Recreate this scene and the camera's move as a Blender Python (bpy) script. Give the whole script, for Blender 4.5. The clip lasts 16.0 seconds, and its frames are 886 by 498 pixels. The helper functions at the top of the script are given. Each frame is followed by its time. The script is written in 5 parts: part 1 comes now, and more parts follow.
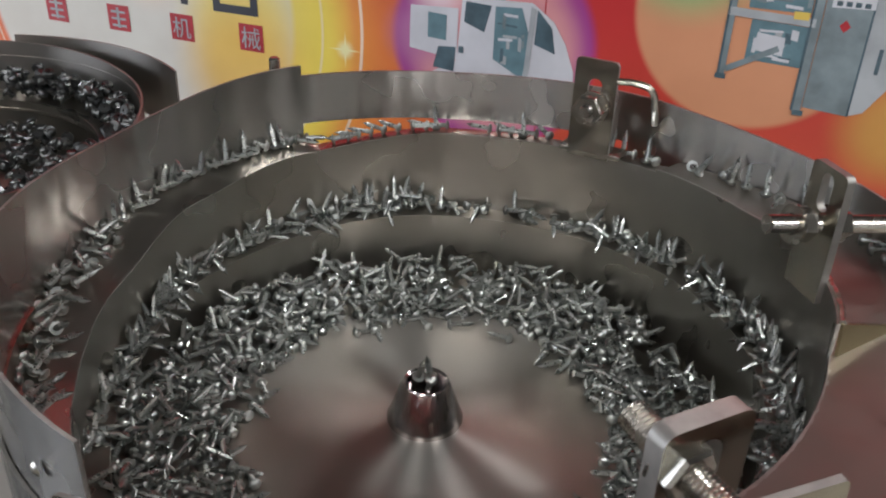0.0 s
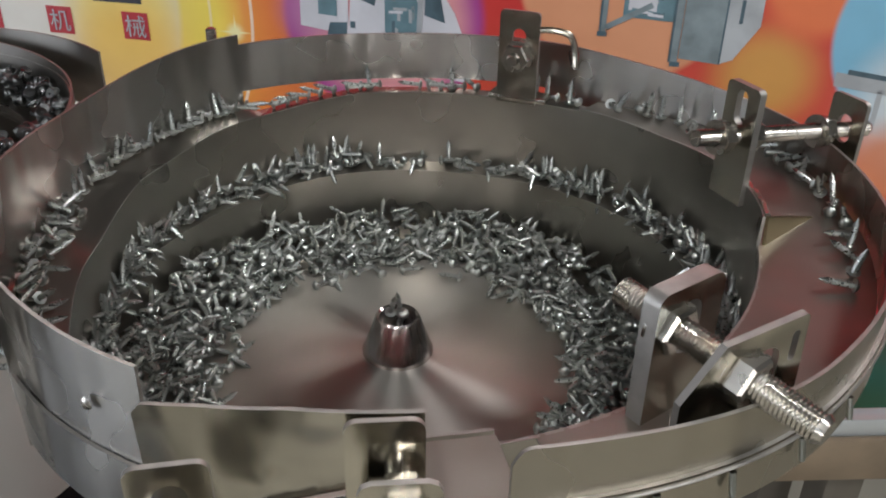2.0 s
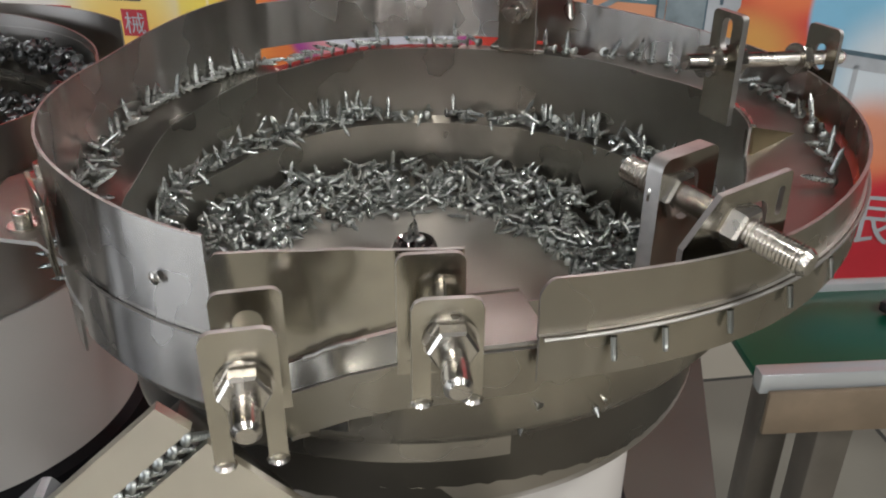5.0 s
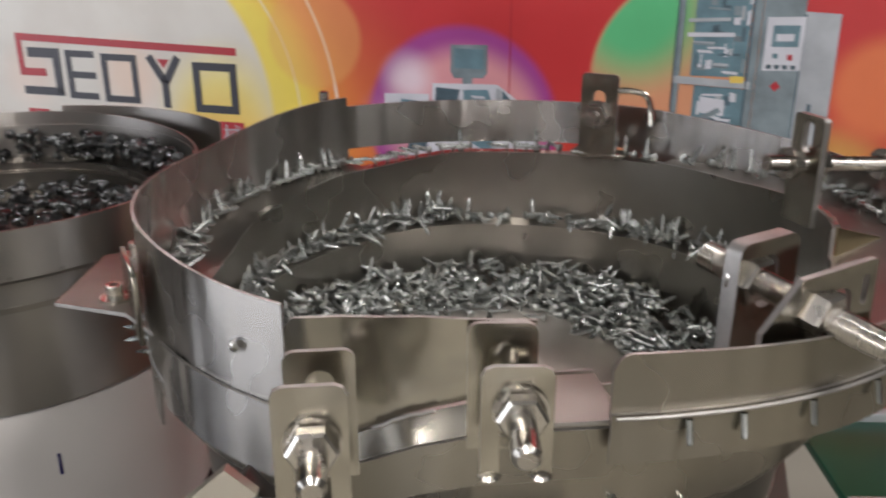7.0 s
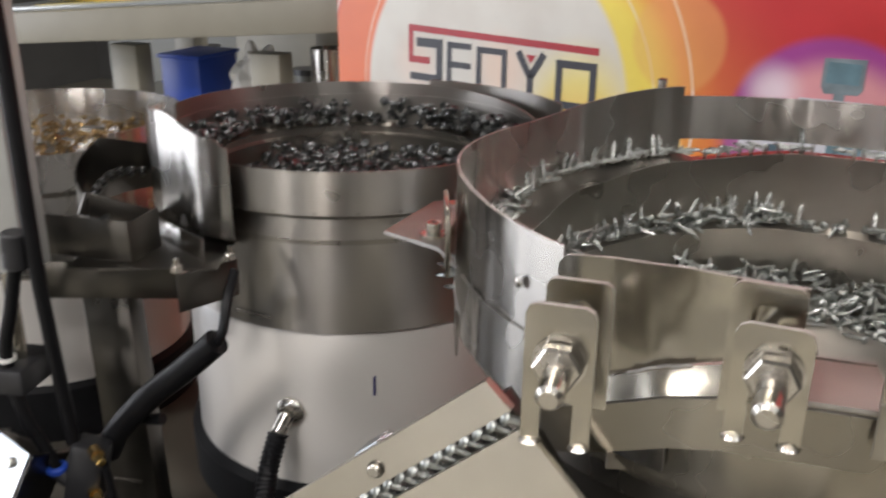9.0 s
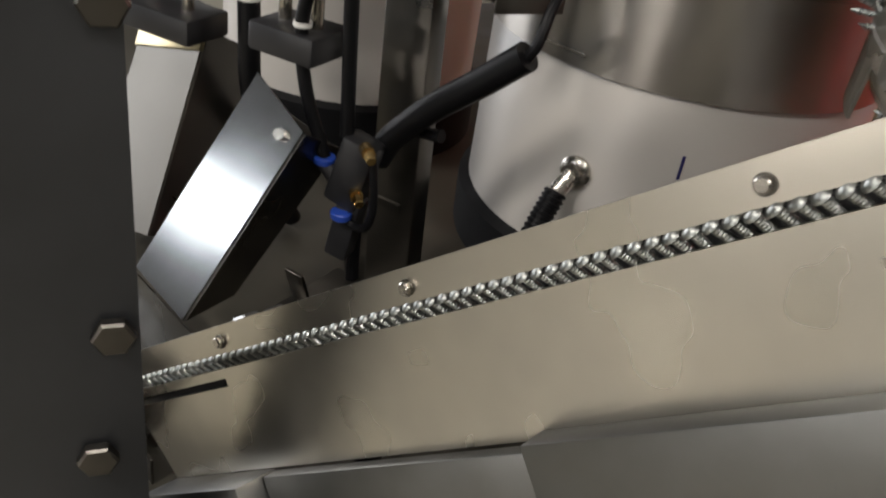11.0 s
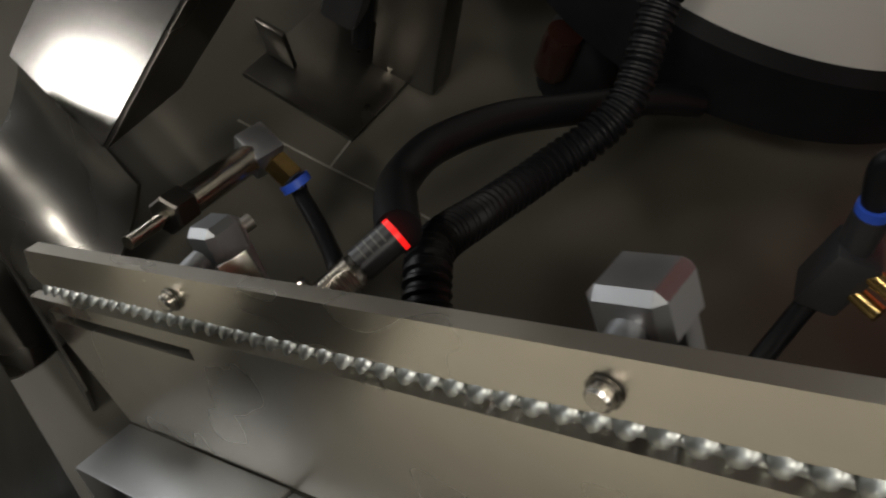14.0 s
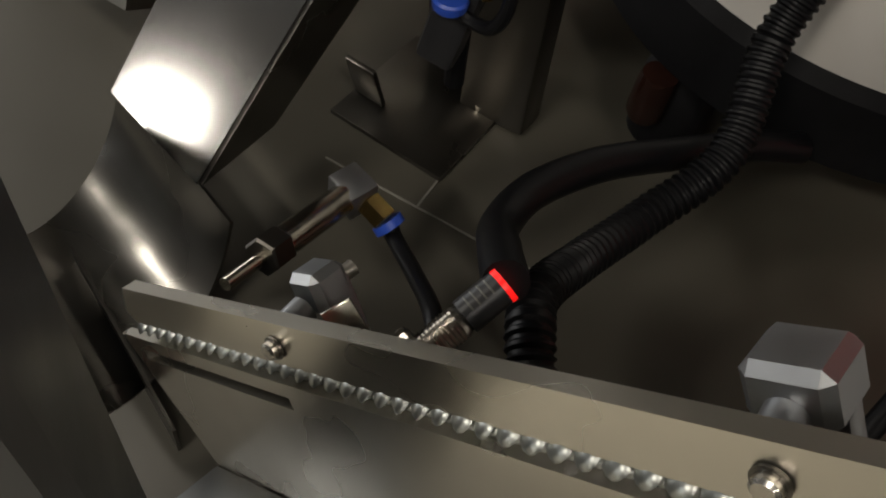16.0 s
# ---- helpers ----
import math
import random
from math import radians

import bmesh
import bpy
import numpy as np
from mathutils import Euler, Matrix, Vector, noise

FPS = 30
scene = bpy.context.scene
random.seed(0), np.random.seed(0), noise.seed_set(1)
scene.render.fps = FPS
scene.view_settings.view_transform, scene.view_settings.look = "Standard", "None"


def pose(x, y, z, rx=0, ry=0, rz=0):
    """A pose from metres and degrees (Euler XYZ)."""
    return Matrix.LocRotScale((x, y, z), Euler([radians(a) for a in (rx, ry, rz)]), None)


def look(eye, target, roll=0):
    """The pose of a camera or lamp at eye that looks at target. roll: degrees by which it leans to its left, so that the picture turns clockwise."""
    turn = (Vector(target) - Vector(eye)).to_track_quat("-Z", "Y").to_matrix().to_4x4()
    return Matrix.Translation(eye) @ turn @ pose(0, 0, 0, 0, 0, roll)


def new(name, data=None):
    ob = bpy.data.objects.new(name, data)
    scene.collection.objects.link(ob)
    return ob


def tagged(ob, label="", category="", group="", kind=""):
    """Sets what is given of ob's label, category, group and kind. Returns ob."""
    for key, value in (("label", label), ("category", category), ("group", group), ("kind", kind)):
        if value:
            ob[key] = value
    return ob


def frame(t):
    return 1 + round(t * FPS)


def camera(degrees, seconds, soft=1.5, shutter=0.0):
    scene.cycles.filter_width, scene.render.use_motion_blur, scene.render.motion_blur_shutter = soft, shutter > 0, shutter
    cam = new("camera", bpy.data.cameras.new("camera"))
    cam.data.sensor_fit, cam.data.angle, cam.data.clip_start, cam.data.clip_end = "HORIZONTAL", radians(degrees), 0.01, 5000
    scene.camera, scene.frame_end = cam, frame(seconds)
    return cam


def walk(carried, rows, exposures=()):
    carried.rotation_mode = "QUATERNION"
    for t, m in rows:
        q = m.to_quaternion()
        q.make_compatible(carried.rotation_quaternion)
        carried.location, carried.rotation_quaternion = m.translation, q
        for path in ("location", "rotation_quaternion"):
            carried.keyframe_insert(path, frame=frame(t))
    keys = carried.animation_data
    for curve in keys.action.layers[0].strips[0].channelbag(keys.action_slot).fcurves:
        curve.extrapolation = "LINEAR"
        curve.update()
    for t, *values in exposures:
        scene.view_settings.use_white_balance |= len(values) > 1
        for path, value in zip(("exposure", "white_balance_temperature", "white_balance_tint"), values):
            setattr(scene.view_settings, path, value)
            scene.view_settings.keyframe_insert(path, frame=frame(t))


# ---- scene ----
cam = camera(53.9, 16.0, soft=2.0, shutter=0.4)
PATH = [
    (0, (0.015, -0.368, 1.39), (-0.026, 1.382, 0.422), 2.2),
    (0.5, (-0.012, -0.372, 1.392), (0.016, 1.36, 0.392), 1.5),
    (1, (-0.02, -0.383, 1.389), (0.095, 1.337, 0.375), 1.2),
    (1.5, (-0.024, -0.402, 1.387), (0.167, 1.313, 0.376), 1.1),
    (2, (-0.029, -0.411, 1.386), (0.198, 1.31, 0.393), 1.3),
    (2.5, (-0.037, -0.408, 1.385), (0.192, 1.314, 0.393), 1.0),
    (3, (-0.042, -0.407, 1.378), (0.189, 1.303, 0.366), 1.0),
    (3.5, (-0.035, -0.42, 1.374), (0.256, 1.283, 0.366), 1.9),
    (4, (-0.034, -0.44, 1.368), (0.247, 1.265, 0.362), 1.4),
    (4.2, (-0.036, -0.446, 1.369), (0.218, 1.261, 0.358), 0.4),
    (6.3, (-0.071, -0.488, 1.342), (0.192, 1.328, 0.547), 0.2),
    (6.5, (-0.068, -0.484, 1.343), (0.164, 1.347, 0.571), 0.1),
    (7, (-0.052, -0.479, 1.346), (0.039, 1.388, 0.635), 0.1),
    (7.5, (-0.053, -0.485, 1.349), (-0.306, 1.381, 0.676), -1.5),
    (8, (-0.051, -0.493, 1.349), (-0.468, 1.355, 0.708), -1.6),
    (8.5, (-0.037, -0.498, 1.343), (-0.54, 1.325, 0.692), -1.2),
    (9, (-0.025, -0.501, 1.327), (-0.701, 1.252, 0.642), 0.7),
    (9.5, (-0.025, -0.507, 1.303), (-0.885, 1.128, 0.537), 2.6),
    (10, (-0.044, -0.506, 1.28), (-1.01, 1.015, 0.413), 5.0),
    (10.2, (-0.051, -0.504, 1.269), (-1.082, 0.959, 0.377), 5.8),
    (12.3, (-0.182, -0.385, 1.178), (-1.071, 0.862, -0.109), 12.6),
    (12.5, (-0.196, -0.376, 1.177), (-1.087, 0.826, -0.151), 12.3),
    (13, (-0.225, -0.35, 1.165), (-0.939, 0.814, -0.297), 13.7),
    (13.5, (-0.253, -0.329, 1.162), (-0.842, 0.779, -0.395), 14.8),
    (14, (-0.278, -0.319, 1.156), (-0.758, 0.696, -0.499), 17.2),
    (14.5, (-0.295, -0.321, 1.153), (-0.8, 0.646, -0.523), 15.8),
    (15, (-0.293, -0.32, 1.149), (-0.857, 0.663, -0.499), 14.4),
    (15.5, (-0.296, -0.323, 1.149), (-0.887, 0.663, -0.487), 14.7),
    (16, (-0.296, -0.321, 1.149), (-0.913, 0.651, -0.486), 12.9),
]
walk(cam, [(t, look(eye, target, roll)) for t, eye, target, roll in PATH],
     [(0, -0.15, 6200, 11), (3.5, -0.15, 6250, 9), (8.0, -0.17, 6450, 15), (9.0, 0.05, 6500, 13), (9.5, 0.08, 6550, 12), (10.0, -0.4, 6600, 11), (12.5, -0.2, 6950, 13), (13.5, -0.52, 6850, 10), (14.5, -0.52, 6950, 10), (16.0, -0.56, 7100, 10)])

# ---- world and light ----
world = bpy.data.worlds.new("hall")
scene.world = world
world.use_nodes = True
bg = world.node_tree.nodes["Background"]
bg.inputs["Color"].default_value = (0.75, 0.85, 1.0, 1)
bg.inputs["Strength"].default_value = 0.02


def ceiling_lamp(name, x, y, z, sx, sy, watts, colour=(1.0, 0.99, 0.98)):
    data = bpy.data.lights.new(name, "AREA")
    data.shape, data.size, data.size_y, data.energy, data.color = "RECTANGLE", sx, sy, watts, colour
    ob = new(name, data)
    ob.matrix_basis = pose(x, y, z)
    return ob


# ---- materials ----
def material(name, colour, rough=0.5, metal=0.0, grain=0.0, scale=40.0, stretch=(1, 1, 1), bump=0.0, bump_scale=200.0,
             rough_var=0.0, emit=0.0, spec=0.5, colour2=None):
    m = bpy.data.materials.new(name)
    m.use_nodes = True
    nt = m.node_tree
    b = nt.nodes["Principled BSDF"]
    b.inputs["Base Color"].default_value = (*colour, 1)
    b.inputs["Roughness"].default_value = rough
    b.inputs["Metallic"].default_value = metal
    b.inputs["Specular IOR Level"].default_value = spec
    if emit:
        b.inputs["Emission Color"].default_value = (*colour, 1)
        b.inputs["Emission Strength"].default_value = emit
    if grain or bump or rough_var:
        tc = nt.nodes.new("ShaderNodeTexCoord")
        mp = nt.nodes.new("ShaderNodeMapping")
        mp.inputs["Scale"].default_value = stretch
        nt.links.new(tc.outputs["Object"], mp.inputs["Vector"])
        n1 = nt.nodes.new("ShaderNodeTexNoise")
        n1.inputs["Scale"].default_value, n1.inputs["Detail"].default_value = scale, 6
        nt.links.new(mp.outputs[0], n1.inputs["Vector"])
        n2 = nt.nodes.new("ShaderNodeTexNoise")
        n2.inputs["Scale"].default_value, n2.inputs["Detail"].default_value = bump_scale, 3
        nt.links.new(mp.outputs[0], n2.inputs["Vector"])
        if grain:
            ramp = nt.nodes.new("ShaderNodeMixRGB")
            c2 = colour2 or tuple(max(0.0, c * (1 - grain)) for c in colour)
            ramp.inputs[1].default_value, ramp.inputs[2].default_value = (*c2, 1), (*colour, 1)
            sh = nt.nodes.new("ShaderNodeMapRange")
            sh.inputs["From Min"].default_value, sh.inputs["From Max"].default_value = 0.35, 0.65
            nt.links.new(n1.outputs[0], sh.inputs["Value"])
            nt.links.new(sh.outputs[0], ramp.inputs[0])
            nt.links.new(ramp.outputs[0], b.inputs["Base Color"])
        if rough_var:
            rr = nt.nodes.new("ShaderNodeMapRange")
            rr.inputs["From Min"].default_value, rr.inputs["From Max"].default_value = 0.3, 0.7
            rr.inputs["To Min"].default_value, rr.inputs["To Max"].default_value = max(0.03, rough - rough_var), rough + rough_var
            nt.links.new(n1.outputs[0], rr.inputs["Value"])
            nt.links.new(rr.outputs[0], b.inputs["Roughness"])
        if bump:
            bu = nt.nodes.new("ShaderNodeBump")
            bu.inputs["Strength"].default_value, bu.inputs["Distance"].default_value = bump, 0.001
            nt.links.new(n2.outputs[0], bu.inputs["Height"])
            nt.links.new(bu.outputs[0], b.inputs["Normal"])
    return m


def sheet_metal(name, colour, rough, aniso=0.0, wave=0.25, wave_scale=30.0, stain=0.12, upright=0.15):
    """Brushed sheet: gloss drawn out across the strokes round the z axis, slow waves in the sheet, and dull stains."""
    m = material(name, colour, rough, 1.0)
    nt = m.node_tree
    b = nt.nodes["Principled BSDF"]
    tc = nt.nodes.new("ShaderNodeTexCoord")

    def scaled(source, x, y, z):
        mp = nt.nodes.new("ShaderNodeMapping")
        mp.inputs["Scale"].default_value = (x, y, z)
        nt.links.new(source, mp.inputs["Vector"])
        return mp.outputs[0]

    def texture(vector, scale, detail):
        n = nt.nodes.new("ShaderNodeTexNoise")
        n.inputs["Scale"].default_value, n.inputs["Detail"].default_value = scale, detail
        nt.links.new(vector, n.inputs["Vector"])
        return n.outputs[0]

    def span(value, lo, hi, a, c):
        n = nt.nodes.new("ShaderNodeMapRange")
        for key, val in (("From Min", lo), ("From Max", hi), ("To Min", a), ("To Max", c)):
            n.inputs[key].default_value = val
        nt.links.new(value, n.inputs["Value"])
        return n.outputs[0]

    place = tc.outputs["Object"]
    slow = texture(scaled(place, 1, 1, upright), wave_scale, 1)
    stains = texture(place, 21.0, 2)
    mix = nt.nodes.new("ShaderNodeMixRGB")
    mix.inputs[1].default_value = (*[c * (1 - stain) for c in colour], 1)
    mix.inputs[2].default_value = (*colour, 1)
    nt.links.new(span(stains, 0.15, 0.75, 0.0, 1.0), mix.inputs[0])
    nt.links.new(mix.outputs[0], b.inputs["Base Color"])
    nt.links.new(span(stains, 0.15, 0.85, rough * 1.35, rough * 0.75), b.inputs["Roughness"])
    bump = nt.nodes.new("ShaderNodeBump")
    bump.inputs["Strength"].default_value, bump.inputs["Distance"].default_value = 1.0, wave * 0.004
    nt.links.new(slow, bump.inputs["Height"])
    nt.links.new(bump.outputs[0], b.inputs["Normal"])
    if aniso:
        tangent = nt.nodes.new("ShaderNodeTangent")
        tangent.direction_type, tangent.axis = "RADIAL", "Z"
        nt.links.new(tangent.outputs[0], b.inputs["Tangent"])
        b.inputs["Anisotropic"].default_value = aniso
        b.inputs["Anisotropic Rotation"].default_value = 0.25
    return m


STEEL = sheet_metal("stainless_sheet", (0.52, 0.50, 0.47), 0.25, 0.88, 0.7, 38.0)
STEEL_B = sheet_metal("dull_brushed_sheet", (0.48, 0.455, 0.42), 0.31, 0.7, 0.35, 30.0)
STEEL_IN = sheet_metal("bowl_inner_steel", (0.40, 0.375, 0.335), 0.28, 0.4, 0.32, 20.0, upright=0.8, stain=0.2)
PLATE = sheet_metal("bracket_steel", (0.47, 0.44, 0.375), 0.22, 0.0, 1.1, 30.0, upright=1.0)
# The same sheet browned and darkened in colour, in place of dim warm reflections.
STEEL_F = sheet_metal("brushed_sheet_dimmed", (0.40, 0.37, 0.31), 0.26, 0.88, 0.9, 34.0)
TRACK = sheet_metal("worn_track_steel", (0.36, 0.33, 0.295), 0.42, 0.0, 0.3, 24.0, upright=1.0, stain=0.25)
EDGE = material("cut_steel_edge", (0.50, 0.48, 0.45), 0.5, 1.0, 0.2, 90)
BOLT = material("bolt_steel", (0.56, 0.53, 0.48), 0.25, 1.0, 0.1, 60, (1, 1, 1), 0.0, 200, 0.06)
SCREW = material("screw_zinc", (0.42, 0.435, 0.415), 0.24, 1.0, 0.2, 90, (1, 1, 1), 0.0, 200, 0.08)
DARKSCREW = material("screw_dark", (0.17, 0.175, 0.175), 0.3, 1.0, 0.3, 90, (1, 1, 1), 0.0, 200, 0.1)
GOLDSCREW = material("screw_brass", (0.30, 0.20, 0.09), 0.28, 1.0, 0.3, 90, (1, 1, 1), 0.0, 200, 0.1)
RAIL = sheet_metal("ground_steel", (0.75, 0.71, 0.625), 0.28, 0.0, 0.03, 10.0, stain=0.22, upright=1.0)
DULL = material("dull_sheet", (0.17, 0.16, 0.14), 0.42, 1.0, 0.2, 14, (1, 1, 1), 0.04, 80, 0.08)
MILLED = material("milled_aluminium", (0.25, 0.25, 0.245), 0.42, 1.0, 0.1, 50, (1, 1, 1), 0.04, 300, 0.06)
ALU = material("aluminium", (0.40, 0.41, 0.42), 0.40, 1.0, 0.08, 60, (1, 1, 1), 0.05, 400, 0.05)
DRUM = material("cream_paint", (0.62, 0.59, 0.55), 0.32, 0.0, 0.05, 8, (1, 1, 1), 0.02, 300, 0.05)
RUBBER = material("black_rubber", (0.007, 0.007, 0.008), 0.6, 0.0, 0.3, 60, (1, 1, 1), 0.1, 300, spec=0.18)
HOSE = material("black_hose", (0.006, 0.006, 0.007), 0.42, 0.0, 0.2, 60, spec=0.22)
BRASS = material("brass_fitting", (0.62, 0.42, 0.16), 0.25, 1.0, 0.15, 80)
BLUE = material("blue_plastic", (0.02, 0.07, 0.42), 0.4)
TABLE = material("table_brown", (0.07, 0.064, 0.05), 0.45, 0.0, 0.18, 9, (1, 1, 1), 0.05, 60, 0.1)
GREEN = material("green_mat", (0.006, 0.085, 0.045), 0.3, 0.0, 0.15, 10)
GREYPAINT = material("grey_paint", (0.16, 0.16, 0.14), 0.45, 0.0, 0.1, 20)
CREAMBEAM = material("cream_beam", (0.30, 0.28, 0.225), 0.45, 0.0, 0.08, 12)
FLOOR = material("hall_floor_tile", (0.34, 0.325, 0.285), 0.4, 0.0, 0.25, 3, (1, 1, 1), 0.05, 40, 0.1)
fn = FLOOR.node_tree
tile = fn.nodes.new("ShaderNodeTexBrick")
tile.offset = 0.0
for key, val in (("Scale", 1.0), ("Brick Width", 0.6), ("Row Height", 0.6), ("Mortar Size", 0.006)):
    tile.inputs[key].default_value = val
tile.inputs["Color1"].default_value, tile.inputs["Color2"].default_value, tile.inputs["Mortar"].default_value = (0.15, 0.14, 0.115, 1), (0.48, 0.45, 0.37, 1), (0.05, 0.05, 0.045, 1)
ftc = fn.nodes.new("ShaderNodeTexCoord")
fn.links.new(ftc.outputs["Object"], tile.inputs["Vector"])
fn.links.new(tile.outputs["Color"], fn.nodes["Principled BSDF"].inputs["Base Color"])
WALLM = material("hall_wall", (0.15, 0.147, 0.14), 0.7, 0.0, 0.1, 3)
CEILM = material("hall_ceiling", (0.07, 0.066, 0.06), 0.8, 0.0, 0.1, 3)
BLACKP = material("black_plastic", (0.02, 0.02, 0.022), 0.4, 0.0, 0.2, 40)
REDGLOW = material("sensor_glow", (0.9, 0.012, 0.012), 0.4, emit=1.3)
INK = material("blue_ink", (0.02, 0.02, 0.12), 0.5)
# Dark steel; on the bowl underside and box chute sides it imitates shade.
DARKST = material("dark_and_shaded_steel", (0.15, 0.14, 0.125), 0.34, 1.0, 0.2, 18, (1, 1, 1), 0.05, 60, 0.08)
DISC = sheet_metal("bowl_disc_steel", (0.48, 0.455, 0.415), 0.40, 0.88, 0.03, 12.0, stain=0.06)
CONE = material("turned_steel", (0.42, 0.38, 0.37), 0.16, 1.0, 0.1, 40, (1, 1, 1), 0.0, 100, 0.05)
PALE = material("pale_plastic", (0.70, 0.69, 0.66), 0.5, 0.0, 0.08, 60)
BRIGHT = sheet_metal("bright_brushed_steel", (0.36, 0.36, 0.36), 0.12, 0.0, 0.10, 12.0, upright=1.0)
BRASSY = material("brass_band", (0.5, 0.42, 0.25), 0.3, 1.0, 0.1, 30)
PRESSP = material("pale_grey_paint", (0.36, 0.36, 0.34), 0.4, 0.0, 0.1, 30)
COPPER = material("copper_rubber", (0.042, 0.016, 0.011), 0.22, 0.4, 0.3, 60)
TANWOOD = material("tan_board", (0.24, 0.18, 0.12), 0.45, 0.0, 0.25, 18)
LEGS = material("brown_steel_legs", (0.115, 0.10, 0.08), 0.4, 0.0, 0.25, 14)
DARKPL = material("blued_steel", (0.07, 0.073, 0.078), 0.42, 0.7, 0.25, 12, (1, 1, 1), 0.06, 60, 0.1)

JOINT = material("joint_grout", (0.26, 0.25, 0.22), 0.6, 0.0, 0.3, 80)
SHEEN = material("glossy_pale", (0.46, 0.48, 0.48), 0.22, 0.3, 0.06, 10)
POLISH = sheet_metal("polished_sheet", (0.20, 0.193, 0.178), 0.27, 0.0, 0.35, 26.0, upright=1.0)
FOOT_RED = material("copper_red_foot", (0.13, 0.025, 0.015), 0.35, 0.0, 0.15, 60)
YELLOW = material("yellow_card", (0.75, 0.55, 0.05), 0.5, 0.0, 0.08, 14)


# ---- mesh helpers ----
def part(name, bm, mat, parent=None, label="", smooth=True):
    me = bpy.data.meshes.new(name)
    bmesh.ops.recalc_face_normals(bm, faces=bm.faces[:])
    cut = any(f.material_index for f in bm.faces)
    bm.to_mesh(me)
    bm.free()
    me.materials.append(mat)
    if cut:
        me.materials.append(EDGE if mat in (STEEL, STEEL_B, STEEL_F, STEEL_IN, TRACK, PLATE) else mat)
    if smooth:
        me.shade_smooth()
        me.set_sharp_from_angle(angle=radians(32))
    ob = new(name, me)
    if parent is not None:
        ob.parent = parent
    if label:
        ob["label"] = label
    return ob


def thing(name, label, category, at=None, group="", kind=""):
    ob = new(name)
    ob.empty_display_size = 0.02
    if at is not None:
        ob.matrix_basis = at
    return tagged(ob, label, category, group, kind)


def box(sx, sy, sz, m=None, bevel=0.0, bm=None, seg=2):
    own = bmesh.new()
    bmesh.ops.create_cube(own, size=1.0)
    bmesh.ops.scale(own, vec=(sx, sy, sz), verts=own.verts[:])
    if bevel:
        bmesh.ops.bevel(own, geom=own.edges[:], offset=bevel, segments=seg, affect="EDGES", profile=0.5)
    if m is not None:
        bmesh.ops.transform(own, matrix=m, verts=own.verts[:])
    return merge(bm, own)


def merge(bm, own):
    if bm is None:
        return own
    me = bpy.data.meshes.new("tmp")
    own.to_mesh(me)
    own.free()
    bm.from_mesh(me)
    bpy.data.meshes.remove(me)
    return bm


def lathe(profile, steps=48, m=None, bm=None, a0=0.0, a1=360.0):
    """Turns a list of (r, z) round z."""
    own = bmesh.new()
    full = abs(a1 - a0) > 359.9
    n = steps if full else steps + 1
    rings = []
    for r, z in profile:
        ring = []
        for i in range(n):
            a = radians(a0 + (a1 - a0) * i / steps)
            ring.append(own.verts.new((r * math.cos(a), r * math.sin(a), z)))
        rings.append(ring)
    for k in range(len(profile) - 1):
        for i in range(steps):
            j = (i + 1) % n
            own.faces.new((rings[k][i], rings[k][j], rings[k + 1][j], rings[k + 1][i]))
    bmesh.ops.remove_doubles(own, verts=own.verts[:], dist=1e-6)
    if m is not None:
        bmesh.ops.transform(own, matrix=m, verts=own.verts[:])
    return merge(bm, own)


def along(a, b):
    """The pose at a whose z axis points to b, and the distance."""
    a, b = Vector(a), Vector(b)
    d = b - a
    return Matrix.Translation(a) @ d.to_track_quat("Z", "Y").to_matrix().to_4x4(), d.length


def rod(a, b, r, steps=20, bm=None, r2=None, bevel=0.0):
    m, d = along(a, b)
    r2 = r if r2 is None else r2
    e = min(bevel, d / 3, r * 0.8)
    prof = [(0.0, 0.0), (r - e, 0.0), (r, e), (r2, d - e), (r2 - e, d), (0.0, d)] if e else [(0.0, 0.0), (r, 0.0), (r2, d), (0.0, d)]
    return lathe(prof, steps, m, bm)


def hexagon(a, b, r, bm=None, bevel=0.12):
    m, d = along(a, b)
    e = r * bevel
    return lathe([(0, 0), (r - e, 0), (r, e), (r, d - e), (r - e, d), (0, d)], 6, m, bm)


def tube(points, r, steps=10, sub=8, bm=None, ripple=0.0, pitch=0.004):
    """A hose through points, smooth; with ripple, a corrugated one."""
    own = bmesh.new()
    pts = [Vector(p) for p in points]
    pts = [pts[0] * 2 - pts[1]] + pts + [pts[-1] * 2 - pts[-2]]
    path = []
    for i in range(1, len(pts) - 2):
        p0, p1, p2, p3 = pts[i - 1:i + 3]
        n = max(sub, int((p2 - p1).length / (pitch / 4))) if ripple else sub
        for k in range(n):
            t = k / n
            path.append(0.5 * (2 * p1 + (p2 - p0) * t + (2 * p0 - 5 * p1 + 4 * p2 - p3) * t * t + (3 * p1 - p0 - 3 * p2 + p3) * t ** 3))
    path.append(pts[-2])
    side = Vector((0.3, 0.5, 0.8)).normalized()
    rings, run = [], 0.0
    for i, p in enumerate(path):
        d = (path[min(i + 1, len(path) - 1)] - path[max(i - 1, 0)]).normalized()
        side = (side - d * side.dot(d)).normalized()
        up = d.cross(side)
        if i:
            run += (p - path[i - 1]).length
        rr = r + (ripple * (1 if math.sin(2 * math.pi * run / pitch) > 0 else -1) if ripple else 0)
        rings.append([own.verts.new(p + rr * (math.cos(2 * math.pi * k / steps) * side + math.sin(2 * math.pi * k / steps) * up)) for k in range(steps)])
    for a, b in zip(rings, rings[1:]):
        for k in range(steps):
            own.faces.new((a[k], a[(k + 1) % steps], b[(k + 1) % steps], b[k]))
    own.faces.new(rings[0])
    own.faces.new(rings[-1][::-1])
    return merge(bm, own)


